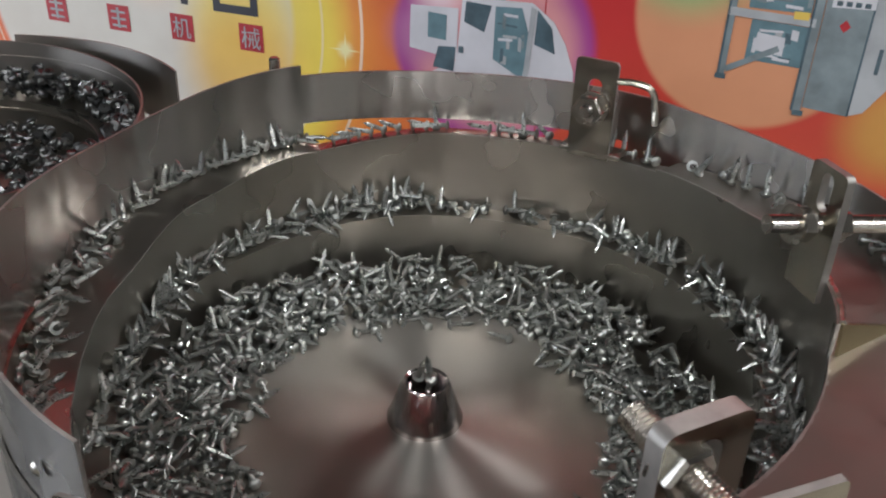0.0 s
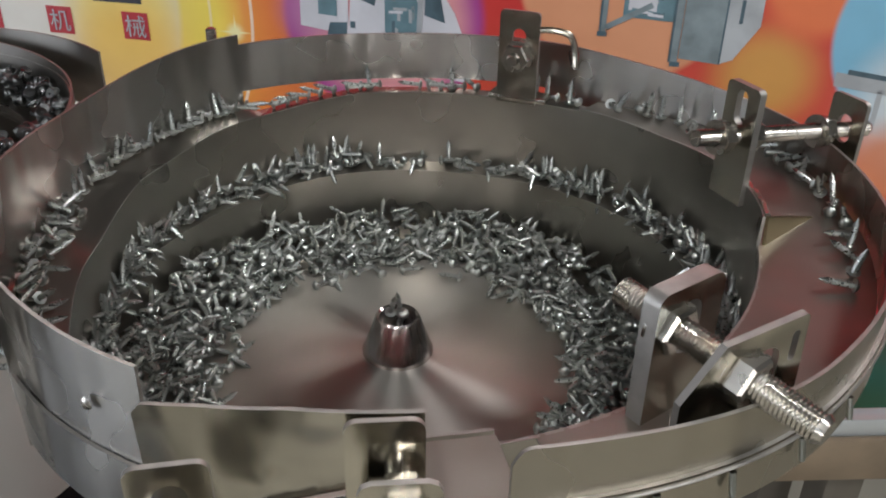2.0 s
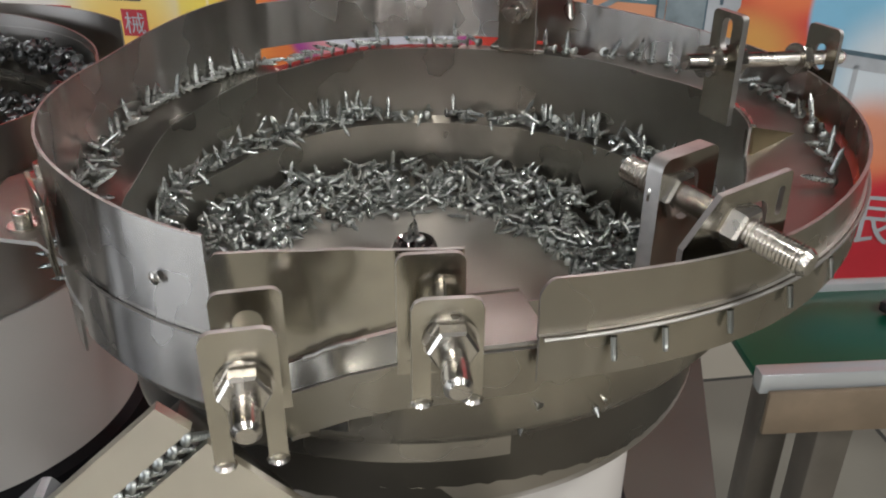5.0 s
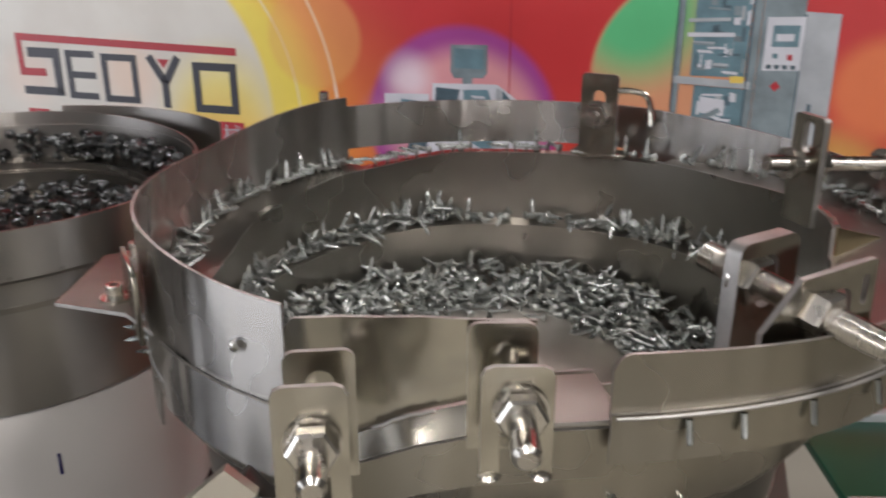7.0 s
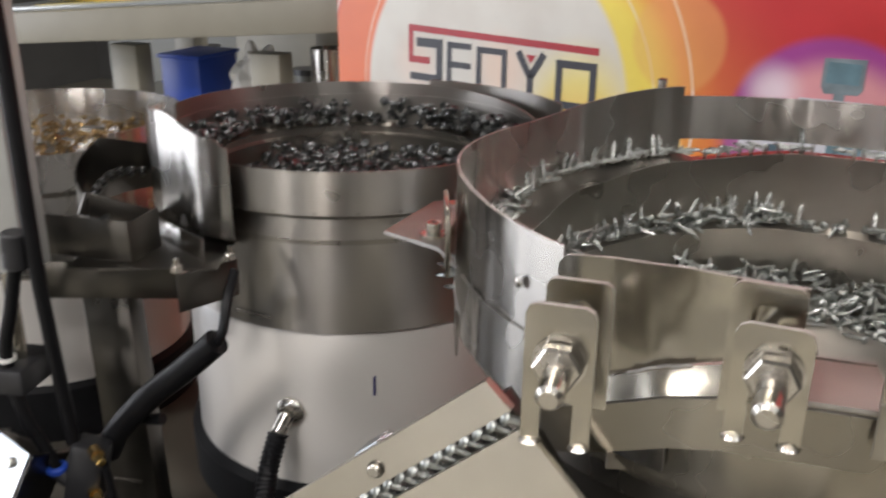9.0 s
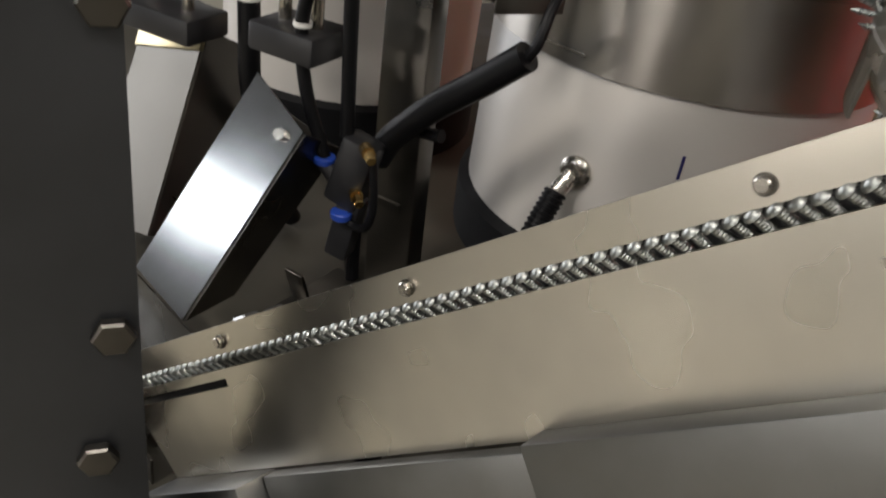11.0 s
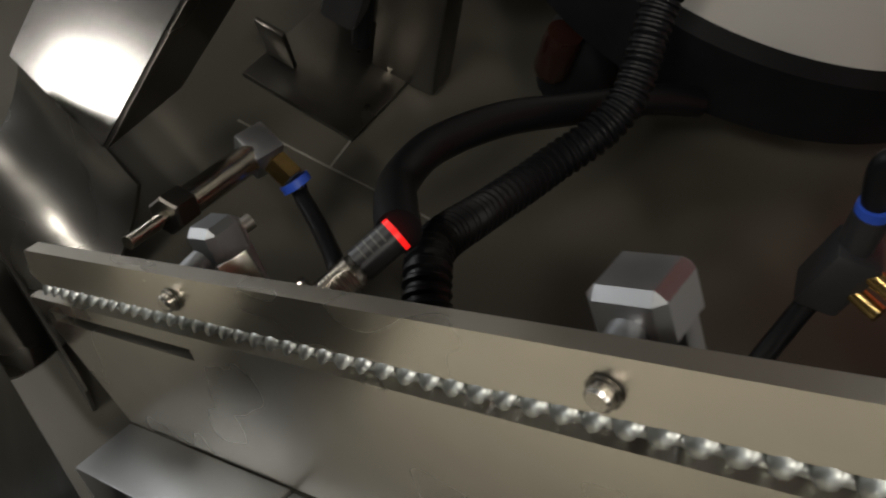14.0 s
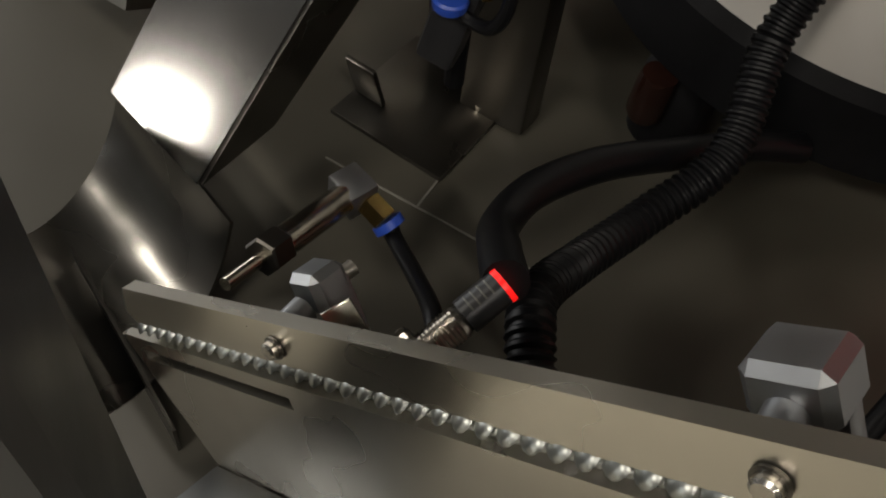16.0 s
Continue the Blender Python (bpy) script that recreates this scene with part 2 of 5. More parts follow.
def ribbon(fn, u0, u1, steps, thick, across=2):
    """A bent sheet: fn(u, v) gives a place, v from 0 to 1; given thickness inwards."""
    own = bmesh.new()
    grid = [[own.verts.new(fn(u0 + (u1 - u0) * i / steps, j / across)) for j in range(across + 1)] for i in range(steps + 1)]
    for i in range(steps):
        for j in range(across):
            own.faces.new((grid[i][j], grid[i + 1][j], grid[i + 1][j + 1], grid[i][j + 1]))
    bmesh.ops.recalc_face_normals(own, faces=own.faces[:])
    shell = len(own.verts)
    bmesh.ops.solidify(own, geom=own.faces[:], thickness=thick)
    own.verts.index_update()
    for f in own.faces:
        if len({v.index < shell for v in f.verts}) == 2:
            f.material_index = 1
    return own


def plate(outline, thick, m=None, bm=None, holes=()):
    """A flat sheet with this outline in its x, y plane, from z = 0 to thick."""
    own = bmesh.new()
    vs = [own.verts.new((x, y, 0)) for x, y in outline]
    f = own.faces.new(vs)
    if holes:
        es = list(f.edges)
        for hole in holes:
            hv = [own.verts.new((x, y, 0)) for x, y in hole]
            es += [own.edges.new((hv[i], hv[(i + 1) % len(hv)])) for i in range(len(hv))]
        own.faces.remove(f)
        bmesh.ops.triangle_fill(own, use_beauty=True, edges=es)
    ext = bmesh.ops.extrude_face_region(own, geom=own.faces[:])
    bmesh.ops.translate(own, vec=(0, 0, thick), verts=[v for v in ext["geom"] if isinstance(v, bmesh.types.BMVert)])
    bmesh.ops.recalc_face_normals(own, faces=own.faces[:])
    for f in own.faces:
        f.material_index = 1 if abs(f.normal.z) < 0.5 else 0
    if m is not None:
        bmesh.ops.transform(own, matrix=m, verts=own.verts[:])
    return merge(bm, own)


def rounded(w, h, r, corners=(1, 1, 1, 1), n=5, x0=None, y0=0.0):
    """A rounded rectangle, w wide about x = 0, from y0 up."""
    x0 = -w / 2 if x0 is None else x0
    out = []
    for k, (cx, cy, a) in enumerate(((x0 + w - r, y0 + r, -90), (x0 + w - r, y0 + h - r, 0), (x0 + r, y0 + h - r, 90), (x0 + r, y0 + r, 180))):
        if corners[k]:
            out += [(cx + r * math.cos(radians(a + 90 * i / n)), cy + r * math.sin(radians(a + 90 * i / n))) for i in range(n + 1)]
        else:
            out.append(((x0 + w) if k < 2 else x0, y0 if k in (0, 3) else y0 + h))
    return out


def slot_hole(w, h, cy, cx=0.0, n=8):
    r = w / 2
    return [(cx + r * math.cos(radians(180 * i / n)), cy + h / 2 - r + r * math.sin(radians(180 * i / n))) for i in range(n + 1)] + \
           [(cx - r * math.cos(radians(180 * i / n)), cy - h / 2 + r - r * math.sin(radians(180 * i / n))) for i in range(n + 1)]


def pol(az, r, z=0.0):
    return Vector((r * math.cos(radians(az)), r * math.sin(radians(az)), z))


def lerp_table(table, x):
    if x <= table[0][0]:
        return table[0][1]
    for (a, va), (b, vb) in zip(table, table[1:]):
        if x <= b:
            t = (x - a) / (b - a)
            t = t * t * (3 - 2 * t)
            return va + (vb - va) * t
    return table[-1][1]


def line_table(table, x):
    return float(np.interp(x, [a for a, b in table], [b for a, b in table]))


# ---- hall ----
def slab(name, label, category, sx, sy, sz, x, y, z, mat, bevel=0.0, kind="structure"):
    ob = part(name, box(sx, sy, sz, None, bevel), mat)
    ob.matrix_basis = pose(x, y, z)
    return tagged(ob, label, category, kind=kind)


slab("floor", "pale grey tiled hall floor", "floor", 12, 12, 0.1, 0, 0, -0.05, FLOOR)
slab("ceiling", "dark hall ceiling", "ceiling", 12, 12, 0.1, 0, 0, 3.65, CEILM)
slab("wall_north", "plain grey hall wall", "wall", 12, 0.1, 3.6, 0, 6.05, 1.8, WALLM)
slab("wall_south", "plain grey hall wall under two windows", "wall", 12, 0.1, 0.95, 0, -6.05, 0.475, WALLM)
slab("wall_south_top", "plain grey hall wall over two windows", "wall", 12, 0.1, 2.05, 0, -6.05, 2.575, WALLM)
slab("wall_south_left", "plain grey hall wall beside a window", "wall", 4.0, 0.1, 0.6, -4.0, -6.05, 1.25, WALLM)
slab("wall_south_middle", "plain grey hall wall between two windows", "wall", 1.6, 0.1, 0.6, -0.7, -6.05, 1.25, WALLM)
slab("wall_south_lintel", "plain grey hall wall over a low window", "wall", 0.5, 0.1, 0.23, -1.75, -6.05, 1.435, WALLM)
slab("wall_south_right", "plain grey hall wall beside a window", "wall", 5.1, 0.1, 0.6, 3.45, -6.05, 1.25, WALLM)
window = thing("window_1", "two low hall windows with grey frames", "window", kind="structure")
for wx, wh in ((-1.98, 0.37), (-1.52, 0.37), (0.13, 0.6), (0.50, 0.6), (0.87, 0.6)):
    part("window_frame", box(0.04, 0.06, wh, pose(wx, -6.03, 0.95 + wh / 2), 0.004), GREYPAINT, window)
window3 = thing("window_3", "high hall window with a grey frame", "window", kind="structure")
for wz in (2.735, 3.365):
    part("window_frame", box(1.86, 0.04, 0.05, pose(-2.4, -5.98, wz), 0.004), GREYPAINT, window3)
slab("wall_east", "plain grey hall wall", "wall", 0.1, 12, 3.6, 6.05, 0, 1.8, WALLM)
slab("wall_west", "plain grey hall wall under a window", "wall", 0.1, 12, 0.1, -6.05, 0, 0.05, WALLM)
slab("wall_west_top", "plain grey hall wall over a window", "wall", 0.1, 12, 1.0, -6.05, 0, 3.1, WALLM)
slab("wall_west_left", "plain grey hall wall beside a window", "wall", 0.1, 2.8, 2.5, -6.05, -4.6, 1.35, WALLM)
slab("wall_west_right", "plain grey hall wall beside a window", "wall", 0.1, 5.2, 2.5, -6.05, 3.4, 1.35, WALLM)
window2 = thing("window_2", "hall window with pale frame", "window", kind="structure")
for wy in (-3.17, -1.2, 0.77):
    part("window_frame", box(0.06, 0.06, 2.5, pose(-6.03, wy, 1.35), 0.004), GREYPAINT, window2)

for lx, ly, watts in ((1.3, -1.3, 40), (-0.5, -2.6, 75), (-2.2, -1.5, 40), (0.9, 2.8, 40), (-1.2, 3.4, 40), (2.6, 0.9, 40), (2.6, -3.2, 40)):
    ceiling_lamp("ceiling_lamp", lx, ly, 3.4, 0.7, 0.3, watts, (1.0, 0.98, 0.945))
for wx, width, high, watts in ((-1.75, 0.5, 0.36, 24), (0.50, 0.7, 0.58, 30)):
    daylight = ceiling_lamp("window_daylight", wx, -6.02, 0.95 + high / 2, width, high, watts, (1.0, 0.97, 0.92))
    daylight.matrix_basis = pose(wx, -6.02, 0.95 + high / 2, 90, 0, 0)
daylight3 = ceiling_lamp("window_daylight", -2.4, -5.98, 3.05, 1.8, 0.6, 34, (0.82, 0.91, 1.0))
daylight3.matrix_basis = pose(-2.4, -5.98, 3.05, 90, 0, 0)
daylight2 = ceiling_lamp("window_daylight", -6.02, -1.2, 1.35, 3.9, 2.45, 190, (0.90, 0.94, 1.0))
daylight2.matrix_basis = pose(-6.02, -1.2, 1.35, 90, 0, -90)

# ---- machine table ----
TZ = 0.80
table = thing("machine_table", "brown machine table top with pale joints", "table")
TM = pose(0.30, 0.14, TZ, 0, 0, -19.2)
part("tabletop", box(1.45, 1.30, 0.03, TM @ pose(-0.725, -0.05, -0.015), 0.002), TABLE, table)
for lx, ly in ((-1.38, -0.62), (-0.06, -0.62), (-1.38, 0.5), (-0.06, 0.5)):
    part("leg", box(0.05, 0.05, TZ - 0.03, TM @ pose(lx, ly, -0.03 - (TZ - 0.03) / 2), 0.002), GREYPAINT, table)
JM = pose(-0.454, -0.105, TZ + 0.0004, 0, 0, 13)
part("joint", box(0.12, 0.0011, 0.0006, JM @ pose(0.005, 0, 0)), JOINT, table, "pale joint line")
part("joint", box(0.0011, 0.10, 0.0006, JM @ pose(0.0, 0.0508, 0)), JOINT, table, "pale joint line")

# ---- first bowl ----
ZT = [(-1.0, 1.066), (-0.5, 1.074), (-0.25, 1.090), (-0.17, 1.112), (0.0, 1.121), (0.25, 1.127), (0.5, 1.118), (0.70, 1.124), (0.772, 1.141),
      (0.84, 1.158), (0.92, 1.169), (1.0, 1.176), (1.25, 1.182), (1.5, 1.178), (1.8, 1.17)]
RI = [(-1.0, 0.152), (-0.5, 0.157), (0.0, 0.166), (0.25, 0.168), (0.5, 0.172), (0.69, 0.172), (0.79, 0.169), (0.9, 0.174), (1.0, 0.178), (1.25, 0.182), (1.5, 0.188), (1.8, 0.19)]
RO = [(0.5, 0.197), (0.62, 0.196), (0.75, 0.197), (0.85, 0.196), (0.92, 0.193), (1.0, 0.191), (1.12, 0.203), (1.25, 0.235), (1.4, 0.232), (1.5, 0.224), (1.8, 0.222)]
ZR = [(0.5, 1.204), (0.585, 1.206), (0.67, 1.209), (0.8, 1.205), (0.92, 1.221)]


def az_of(s):
    return 90 - 360 * s


def zt(s):
    return lerp_table(ZT, s)


def ri(s):
    return lerp_table(RI, s)


def ro(s):
    return lerp_table(RI, s + 1) if s < 0.56 else lerp_table(RO, s)


def bank(s):
    """How much the outer edge of the outer track stands above its lip."""
    return lerp_table([(0.60, 0.012), (0.75, 0.012), (0.84, 0.008), (0.92, 0.002)], s)


def floor_z(r):
    return 1.084 - 0.012 * (r / 0.11) ** 1.3


bowl = thing("feeder_bowl", "stainless steel vibratory feeder bowl with spiral tracks", "feeder bowl")
part("bowl_floor", lathe([(0.0, 1.084)] + [(r, floor_z(r)) for r in (0.02, 0.04, 0.06, 0.08, 0.10, 0.12, 0.14, 0.16, 0.172)] + [(0.172, 1.056), (0.0, 1.07)], 128), DISC, bowl)
part("bowl_body", lathe([(0.176, 1.1045), (0.190, 1.112), (0.1955, 1.121), (0.1955, 1.150), (0.194, 1.150), (0.194, 1.121), (0.1885, 1.1135), (0.176, 1.106)], 96), STEEL_F, bowl)
# The dark colour here paints in the shade under the bowl.
part("under_body", lathe([(0.150, 1.054), (0.172, 1.060), (0.1765, 1.1045), (0.175, 1.1045), (0.170, 1.062), (0.150, 1.058)], 80), DARKST, bowl, "underside of the bowl, painted dark for shade")
part("spiral_track", ribbon(lambda s, v: pol(az_of(s), ri(s) + (ro(s) - ri(s)) * v, zt(s) + 0.002 * v), -0.75, 0.56, 160, 0.0015), STEEL_IN, bowl)
part("spiral_wall", ribbon(lambda s, v: pol(az_of(s), ro(s) + 0.001, min(zt(s), 1.064 if s < -0.5 else 9) - 0.004 + (zt(s + 1) + 0.004 - min(zt(s), 1.064 if s < -0.5 else 9)) * v), -1.36, 0.56, 230, 0.0015, 3), STEEL_IN, bowl)
part("outer_track", ribbon(lambda s, v: pol(az_of(s), ri(s) + (ro(s) - ri(s)) * v, zt(s) + bank(s) * v), 0.645, 0.925, 60, 0.0015), STEEL_IN, bowl)
part("slotted_track", ribbon(lambda s, v: pol(az_of(s), ri(s) + 0.0108 * v, zt(s)), 0.925, 1.13, 60, 0.0015), STEEL_IN, bowl)
part("wide_track", ribbon(lambda s, v: pol(az_of(s), ri(s) + (ro(s) - ri(s)) * v, zt(s)), 1.13, 1.47, 60, 0.0015), TRACK, bowl)
part("high_wall", ribbon(lambda s, v: pol(az_of(s), lerp_table(RO, s), (1.125 if s < 0.68 else 1.10) + (lerp_table(ZR, s) - (1.125 if s < 0.68 else 1.10)) * v), 0.585, 0.92, 70, 0.0015), STEEL, bowl)
part("back_wall", ribbon(lambda s, v: pol(az_of(s), lerp_table(RO, s) + 0.003, 1.181 + (1.2135 - 1.181) * v), 0.91, 1.10, 50, 0.0015), STEEL, bowl)
part("side_wall", ribbon(lambda s, v: pol(az_of(s), lerp_table(RO, s) + 0.003, 1.160 + (lerp_table([(1.1, 1.2135), (1.25, 1.204), (1.488, 1.208)], s) - 1.160) * v), 1.10, 1.25, 50, 0.0015), STEEL, bowl)
part("side_wall", ribbon(lambda s, v: pol(az_of(s), lerp_table(RO, s) + 0.003, 1.187 + (lerp_table([(1.1, 1.2135), (1.25, 1.204), (1.40, 1.208), (1.488, 1.2115)], s) - 0.006 * max(0.0, (s - 1.4835) / 0.0045) ** 2.5 - 1.187) * v), 1.25, 1.488, 200, 0.0015), STEEL_F, bowl)
part("skirt_band", ribbon(lambda s, v: pol(az_of(s), lerp_table(RO, s) + 0.0045, 1.170 - 0.010 * max(0.0, (1.30 - s) / 0.12) + (0.0195 + 0.010 * max(0.0, (1.30 - s) / 0.12)) * v), 1.18, 1.488, 90, 0.0015), STEEL_F, bowl)
part("weld_bead", tube([pol(az_of(s), lerp_table(RO, s) + 0.0055, 1.1885) for s in [1.25 + 0.0079 * i for i in range(31)]], 0.0008, 6, 3), EDGE, bowl)
part("side_band", ribbon(lambda s, v: pol(az_of(s), lerp_table(RO, s) + 0.002, 1.125 + 0.035 * v), 0.54, 0.66, 40, 0.0015), STEEL, bowl)
part("center_cone", lathe([(0.0205, 1.0815), (0.0205, 1.084), (0.0195, 1.086), (0.0128, 1.106), (0.0118, 1.107), (0.0105, 1.106), (0.0105, 1.098), (0.0, 1.098)], 48), CONE, bowl)
# front outlet: an upright plate, a sloping chute and its lip
SEAM = [(244, 1.158), (251.7, 1.172), (256, 1.181), (262.5, 1.189), (270, 1.191)]
LIP = [(244, 1.150), (252, 1.164), (257.5, 1.174), (262.7, 1.1797), (270, 1.1826), (276, 1.1828)]
PTOP = [(244, 1.209), (245, 1.2135), (250, 1.2172), (257.5, 1.2203), (268, 1.2205)]
part("outlet_plate", ribbon(lambda a, v: pol(a, 0.2155 + 0.0025 * v, line_table(SEAM, a) + (line_table(PTOP, a) - line_table(SEAM, a)) * v), 244, 268, 60, 0.0015, 6), PLATE, bowl)
part("outlet_track", ribbon(lambda a, v: pol(a, 0.190 + 0.033 * v, line_table(LIP, a) + 0.0015), 244, 276, 40, 0.0015), TRACK, bowl)
part("outlet_lip", ribbon(lambda a, v: pol(a, 0.2240 - 0.006 * v, line_table(LIP, a) + (line_table(SEAM, a) - line_table(LIP, a)) * v), 244, 266, 40, 0.0015), PLATE, bowl)
part("outlet_band", ribbon(lambda a, v: pol(a, 0.2195 + 0.003 * v, line_table(LIP, a) - 0.023 + 0.022 * v + 0.008 * max(0.0, (a - 274.6) / 1.4) ** 2 * (1 - v)), 244, 276, 60, 0.0015), STEEL_F, bowl, "dull band under the outlet")
part("weld_bead", tube([pol(a, 0.2185, line_table(SEAM, a) + 0.0003 * math.sin(a * 9)) for a in [253 + 0.5 * i for i in range(13)]], 0.0007, 6, 3), EDGE, bowl)
part("inner_guide", ribbon(lambda a, v: pol(a, 0.188, 1.10 + (line_table(LIP, a) - 1.0985) * v), 238, 276, 40, 0.0015), STEEL_IN, bowl)


drum = thing("vibrator_drum", "cream painted round vibrator drum on black rubber", "vibrator drum")
part("drum_shell", lathe([(0.0, 0.89), (0.143, 0.89), (0.143, 1.025), (0.139, 1.033), (0.0, 1.033)], 72), DRUM, drum)
part("rubber_skirt", lathe([(0.0, 0.86), (0.150, 0.86), (0.152, 0.895), (0.143, 0.90), (0.0, 0.90)], 72), RUBBER, drum)
part("rubber_collar", lathe([(0.0, 1.033), (0.135, 1.033), (0.138, 1.054), (0.0, 1.054)], 64), RUBBER, drum)
for k in range(4):
    part("foot", lathe([(0.0, TZ), (0.022, TZ), (0.024, TZ + 0.03), (0.018, 0.861), (0.0, 0.861)], 20, Matrix.Translation(pol(45 + 90 * k, 0.11))), RUBBER, drum)


# ---- bolts and brackets ----
def threaded(a, b, r, bm=None, pitch=0.0016, steps=18):
    """A threaded rod with a bevelled end at b."""
    m, d = along(a, b)
    prof, z, k = [(0.0, 0.0)], 0.0, 0
    while z < d - 0.002:
        prof.append((r if k % 2 == 0 else r * 0.88, z))
        z += pitch / 2
        k += 1
    prof += [(r * 0.95, d - 0.0018), (r * 0.78, d), (0.0, d)]
    return lathe(prof, steps, m, bm)


def washer(a, b, r, hole=0.005, bm=None):
    m, d = along(a, b)
    return lathe([(hole, 0), (r, 0), (r, d), (hole, d), (hole, 0)], 24, m, bm)


def radial(az, r, z, turn=0.0):
    """A frame whose y axis is up and whose z axis points outwards at this azimuth."""
    o = pol(az + turn, 1)
    up = Vector((0, 0, 1))
    m = Matrix((up.cross(o), up, o)).transposed().to_4x4()
    m.translation = pol(az, r, z)
    return m


def lug(name, m, w, h, thick, parent, slot=0.010, slot_h=0.024, slot_y=0.55, rad=0.004, label="rounded steel lug with a slot"):
    hole = slot_hole(slot, slot_h, h * slot_y) if slot else None
    bm = plate(rounded(w, h, rad, (0, 1, 1, 0)), thick, m, None, (hole,) if hole else ())
    return part(name, bm, PLATE, parent, label)


def adjuster(name, label, m, y, z0, z1, nuts, r=0.0048, smooth_tip=False):
    """A bolt along m's z axis at height y, from z0 to z1, with nuts at the given places."""
    t = thing(name, label, "bolt", group="adjusting bolts of the bowl")
    a, b = m @ Vector((0, y, z0)), m @ Vector((0, y, z1))
    part("shank", rod(a, b, r, 24, None, None, 0.0012) if smooth_tip else threaded(a, b, r), BOLT, t)
    u = (b - a).normalized()
    for n in nuts:
        p = m @ Vector((0, y, n))
        part("nut", hexagon(p, p + u * 0.0075, 0.0098), BOLT, t)
        part("washer", washer(p - u * 0.0014, p - u * 0.0002, 0.0105), BOLT, t)
    return t


def facing(p, az):
    """A frame at p whose y axis is up and whose z axis points to this azimuth."""
    m = radial(az, 0, 0)
    m.translation = Vector(p)
    return m


# front pair at the outlet
for (ix, iy, itop), (ox, oy, otop, obot), az, (bx, by, bz), tip in (
        ((-0.080, -0.226, 1.216), (-0.0815, -0.246, 1.2145, 1.164), 274, (-0.081, -0.246, 1.195), 0.022),
        ((-0.0195, -0.2205, 1.222), (-0.0165, -0.2385, 1.2155, 1.176), 268, (-0.0155, -0.2385, 1.200), 0.024)):
    mi = facing((ix, iy, itop - 0.048), az)
    part("lug", plate(rounded(0.0235, 0.048, 0.004, (0, 1, 1, 0)), 0.002, mi, None, (slot_hole(0.010, 0.022, 0.030),)), PLATE, bowl, "rounded steel lug with a slot")
    h = otop - obot
    mo = facing((ox, oy, obot), az)
    part("lug", plate([(0.0118, 0.0), (0.0118, h - 0.004), (0.0106, h - 0.0012), (0.0078, h), (-0.0078, h), (-0.0106, h - 0.0012), (-0.0118, h - 0.004), (-0.0118, 0.0),
                       (-0.0055, 0.0), (-0.0055, h * 0.55), (-0.003, h * 0.62), (0.003, h * 0.62), (0.0055, h * 0.55), (0.0055, 0.0)], 0.002, mo), PLATE, bowl, "forked steel lug")
    bo = thing("adjusting_bolt", "bright steel bolt through two lugs", "bolt", group="adjusting bolts of the bowl")
    o = pol(az, 1)
    c = Vector((bx, by, bz))
    part("shank", rod(c - o * 0.024, c + o * tip + Vector((0, 0, -0.004)), 0.0047, 24, None, None, 0.0016), BOLT, bo)
    part("washer", washer(c + o * 0.0022, c + o * 0.0034, 0.0092), BOLT, bo)
    part("nut", hexagon(c + o * 0.0034, c + o * 0.0095, 0.0084), BOLT, bo)
    part("nut", hexagon(c - o * 0.012, c - o * 0.005, 0.0084), BOLT, bo)
    for k in (-1, 1):
        part("weld_spot", lathe([(0, 0.002), (0.003, 0.0012), (0.004, 0)], 10, Matrix.Translation(mo @ Vector((0.0085 * k, -0.001, 0.001)))), BOLT, bowl)
# right front pair
m1 = facing((0.0845, -0.169, 1.170), 299)
part("lug", plate(rounded(0.034, 0.0625, 0.005, (0, 1, 1, 0)), 0.0072, m1, None, (slot_hole(0.012, 0.022, 0.045),)), PLATE, bowl, "thick steel lug with a slot")
m2 = facing((0.1045, -0.1965, 1.178), 288)
part("lug", plate([(-0.034, 0.0), (0.017, 0.0), (0.0148, 0.0525), (0.0135, 0.0537), (-0.0185, 0.0495), (-0.0335, 0.031)], 0.0028, m2, None, (slot_hole(0.010, 0.020, 0.034, 0.0), slot_hole(0.003, 0.012, 0.042, 0.0105))), PLATE, bowl, "wide steel lug with a slot")


def long_bolt(label, a, b, r, nuts, size):
    t = thing("adjusting_bolt", label, "bolt", group="adjusting bolts of the bowl")
    a, b = Vector(a), Vector(b)
    u = (b - a).normalized()
    part("shank", threaded(a, b, r), BOLT, t)
    for n in nuts:
        part("nut", hexagon(a + u * n, a + u * (n + 0.0075), size), BOLT, t)
        part("washer", washer(a + u * (n - 0.0016), a + u * (n - 0.0003), size * 1.1), BOLT, t)
    return t


long_bolt("long threaded steel bolt through two lugs", (0.0695, -0.1575, 1.2195), (0.1135, -0.2265, 1.2095), 0.0056, (0.020, 0.050), 0.0100)
# right pair
m3 = facing((0.1725, -0.0165, 1.183), 16)
part("lug", plate(rounded(0.024, 0.062, 0.003, (0, 1, 1, 0)), 0.004, m3, None, (slot_hole(0.008, 0.018, 0.050),)), PLATE, bowl, "steel lug with a slot")
m4 = facing((0.2435, 0.003, 1.190), 16)
part("lug", plate(rounded(0.024, 0.040, 0.003, (0, 1, 1, 0)), 0.0025, m4, None, (slot_hole(0.010, 0.016, 0.022),)), PLATE, bowl, "steel lug with a slot")
long_bolt("threaded steel rod with hexagon nuts", (0.1477, -0.0245, 1.2205), (0.2615, 0.0085, 1.2095), 0.0043, (0.014, 0.032, 0.082), 0.0082)
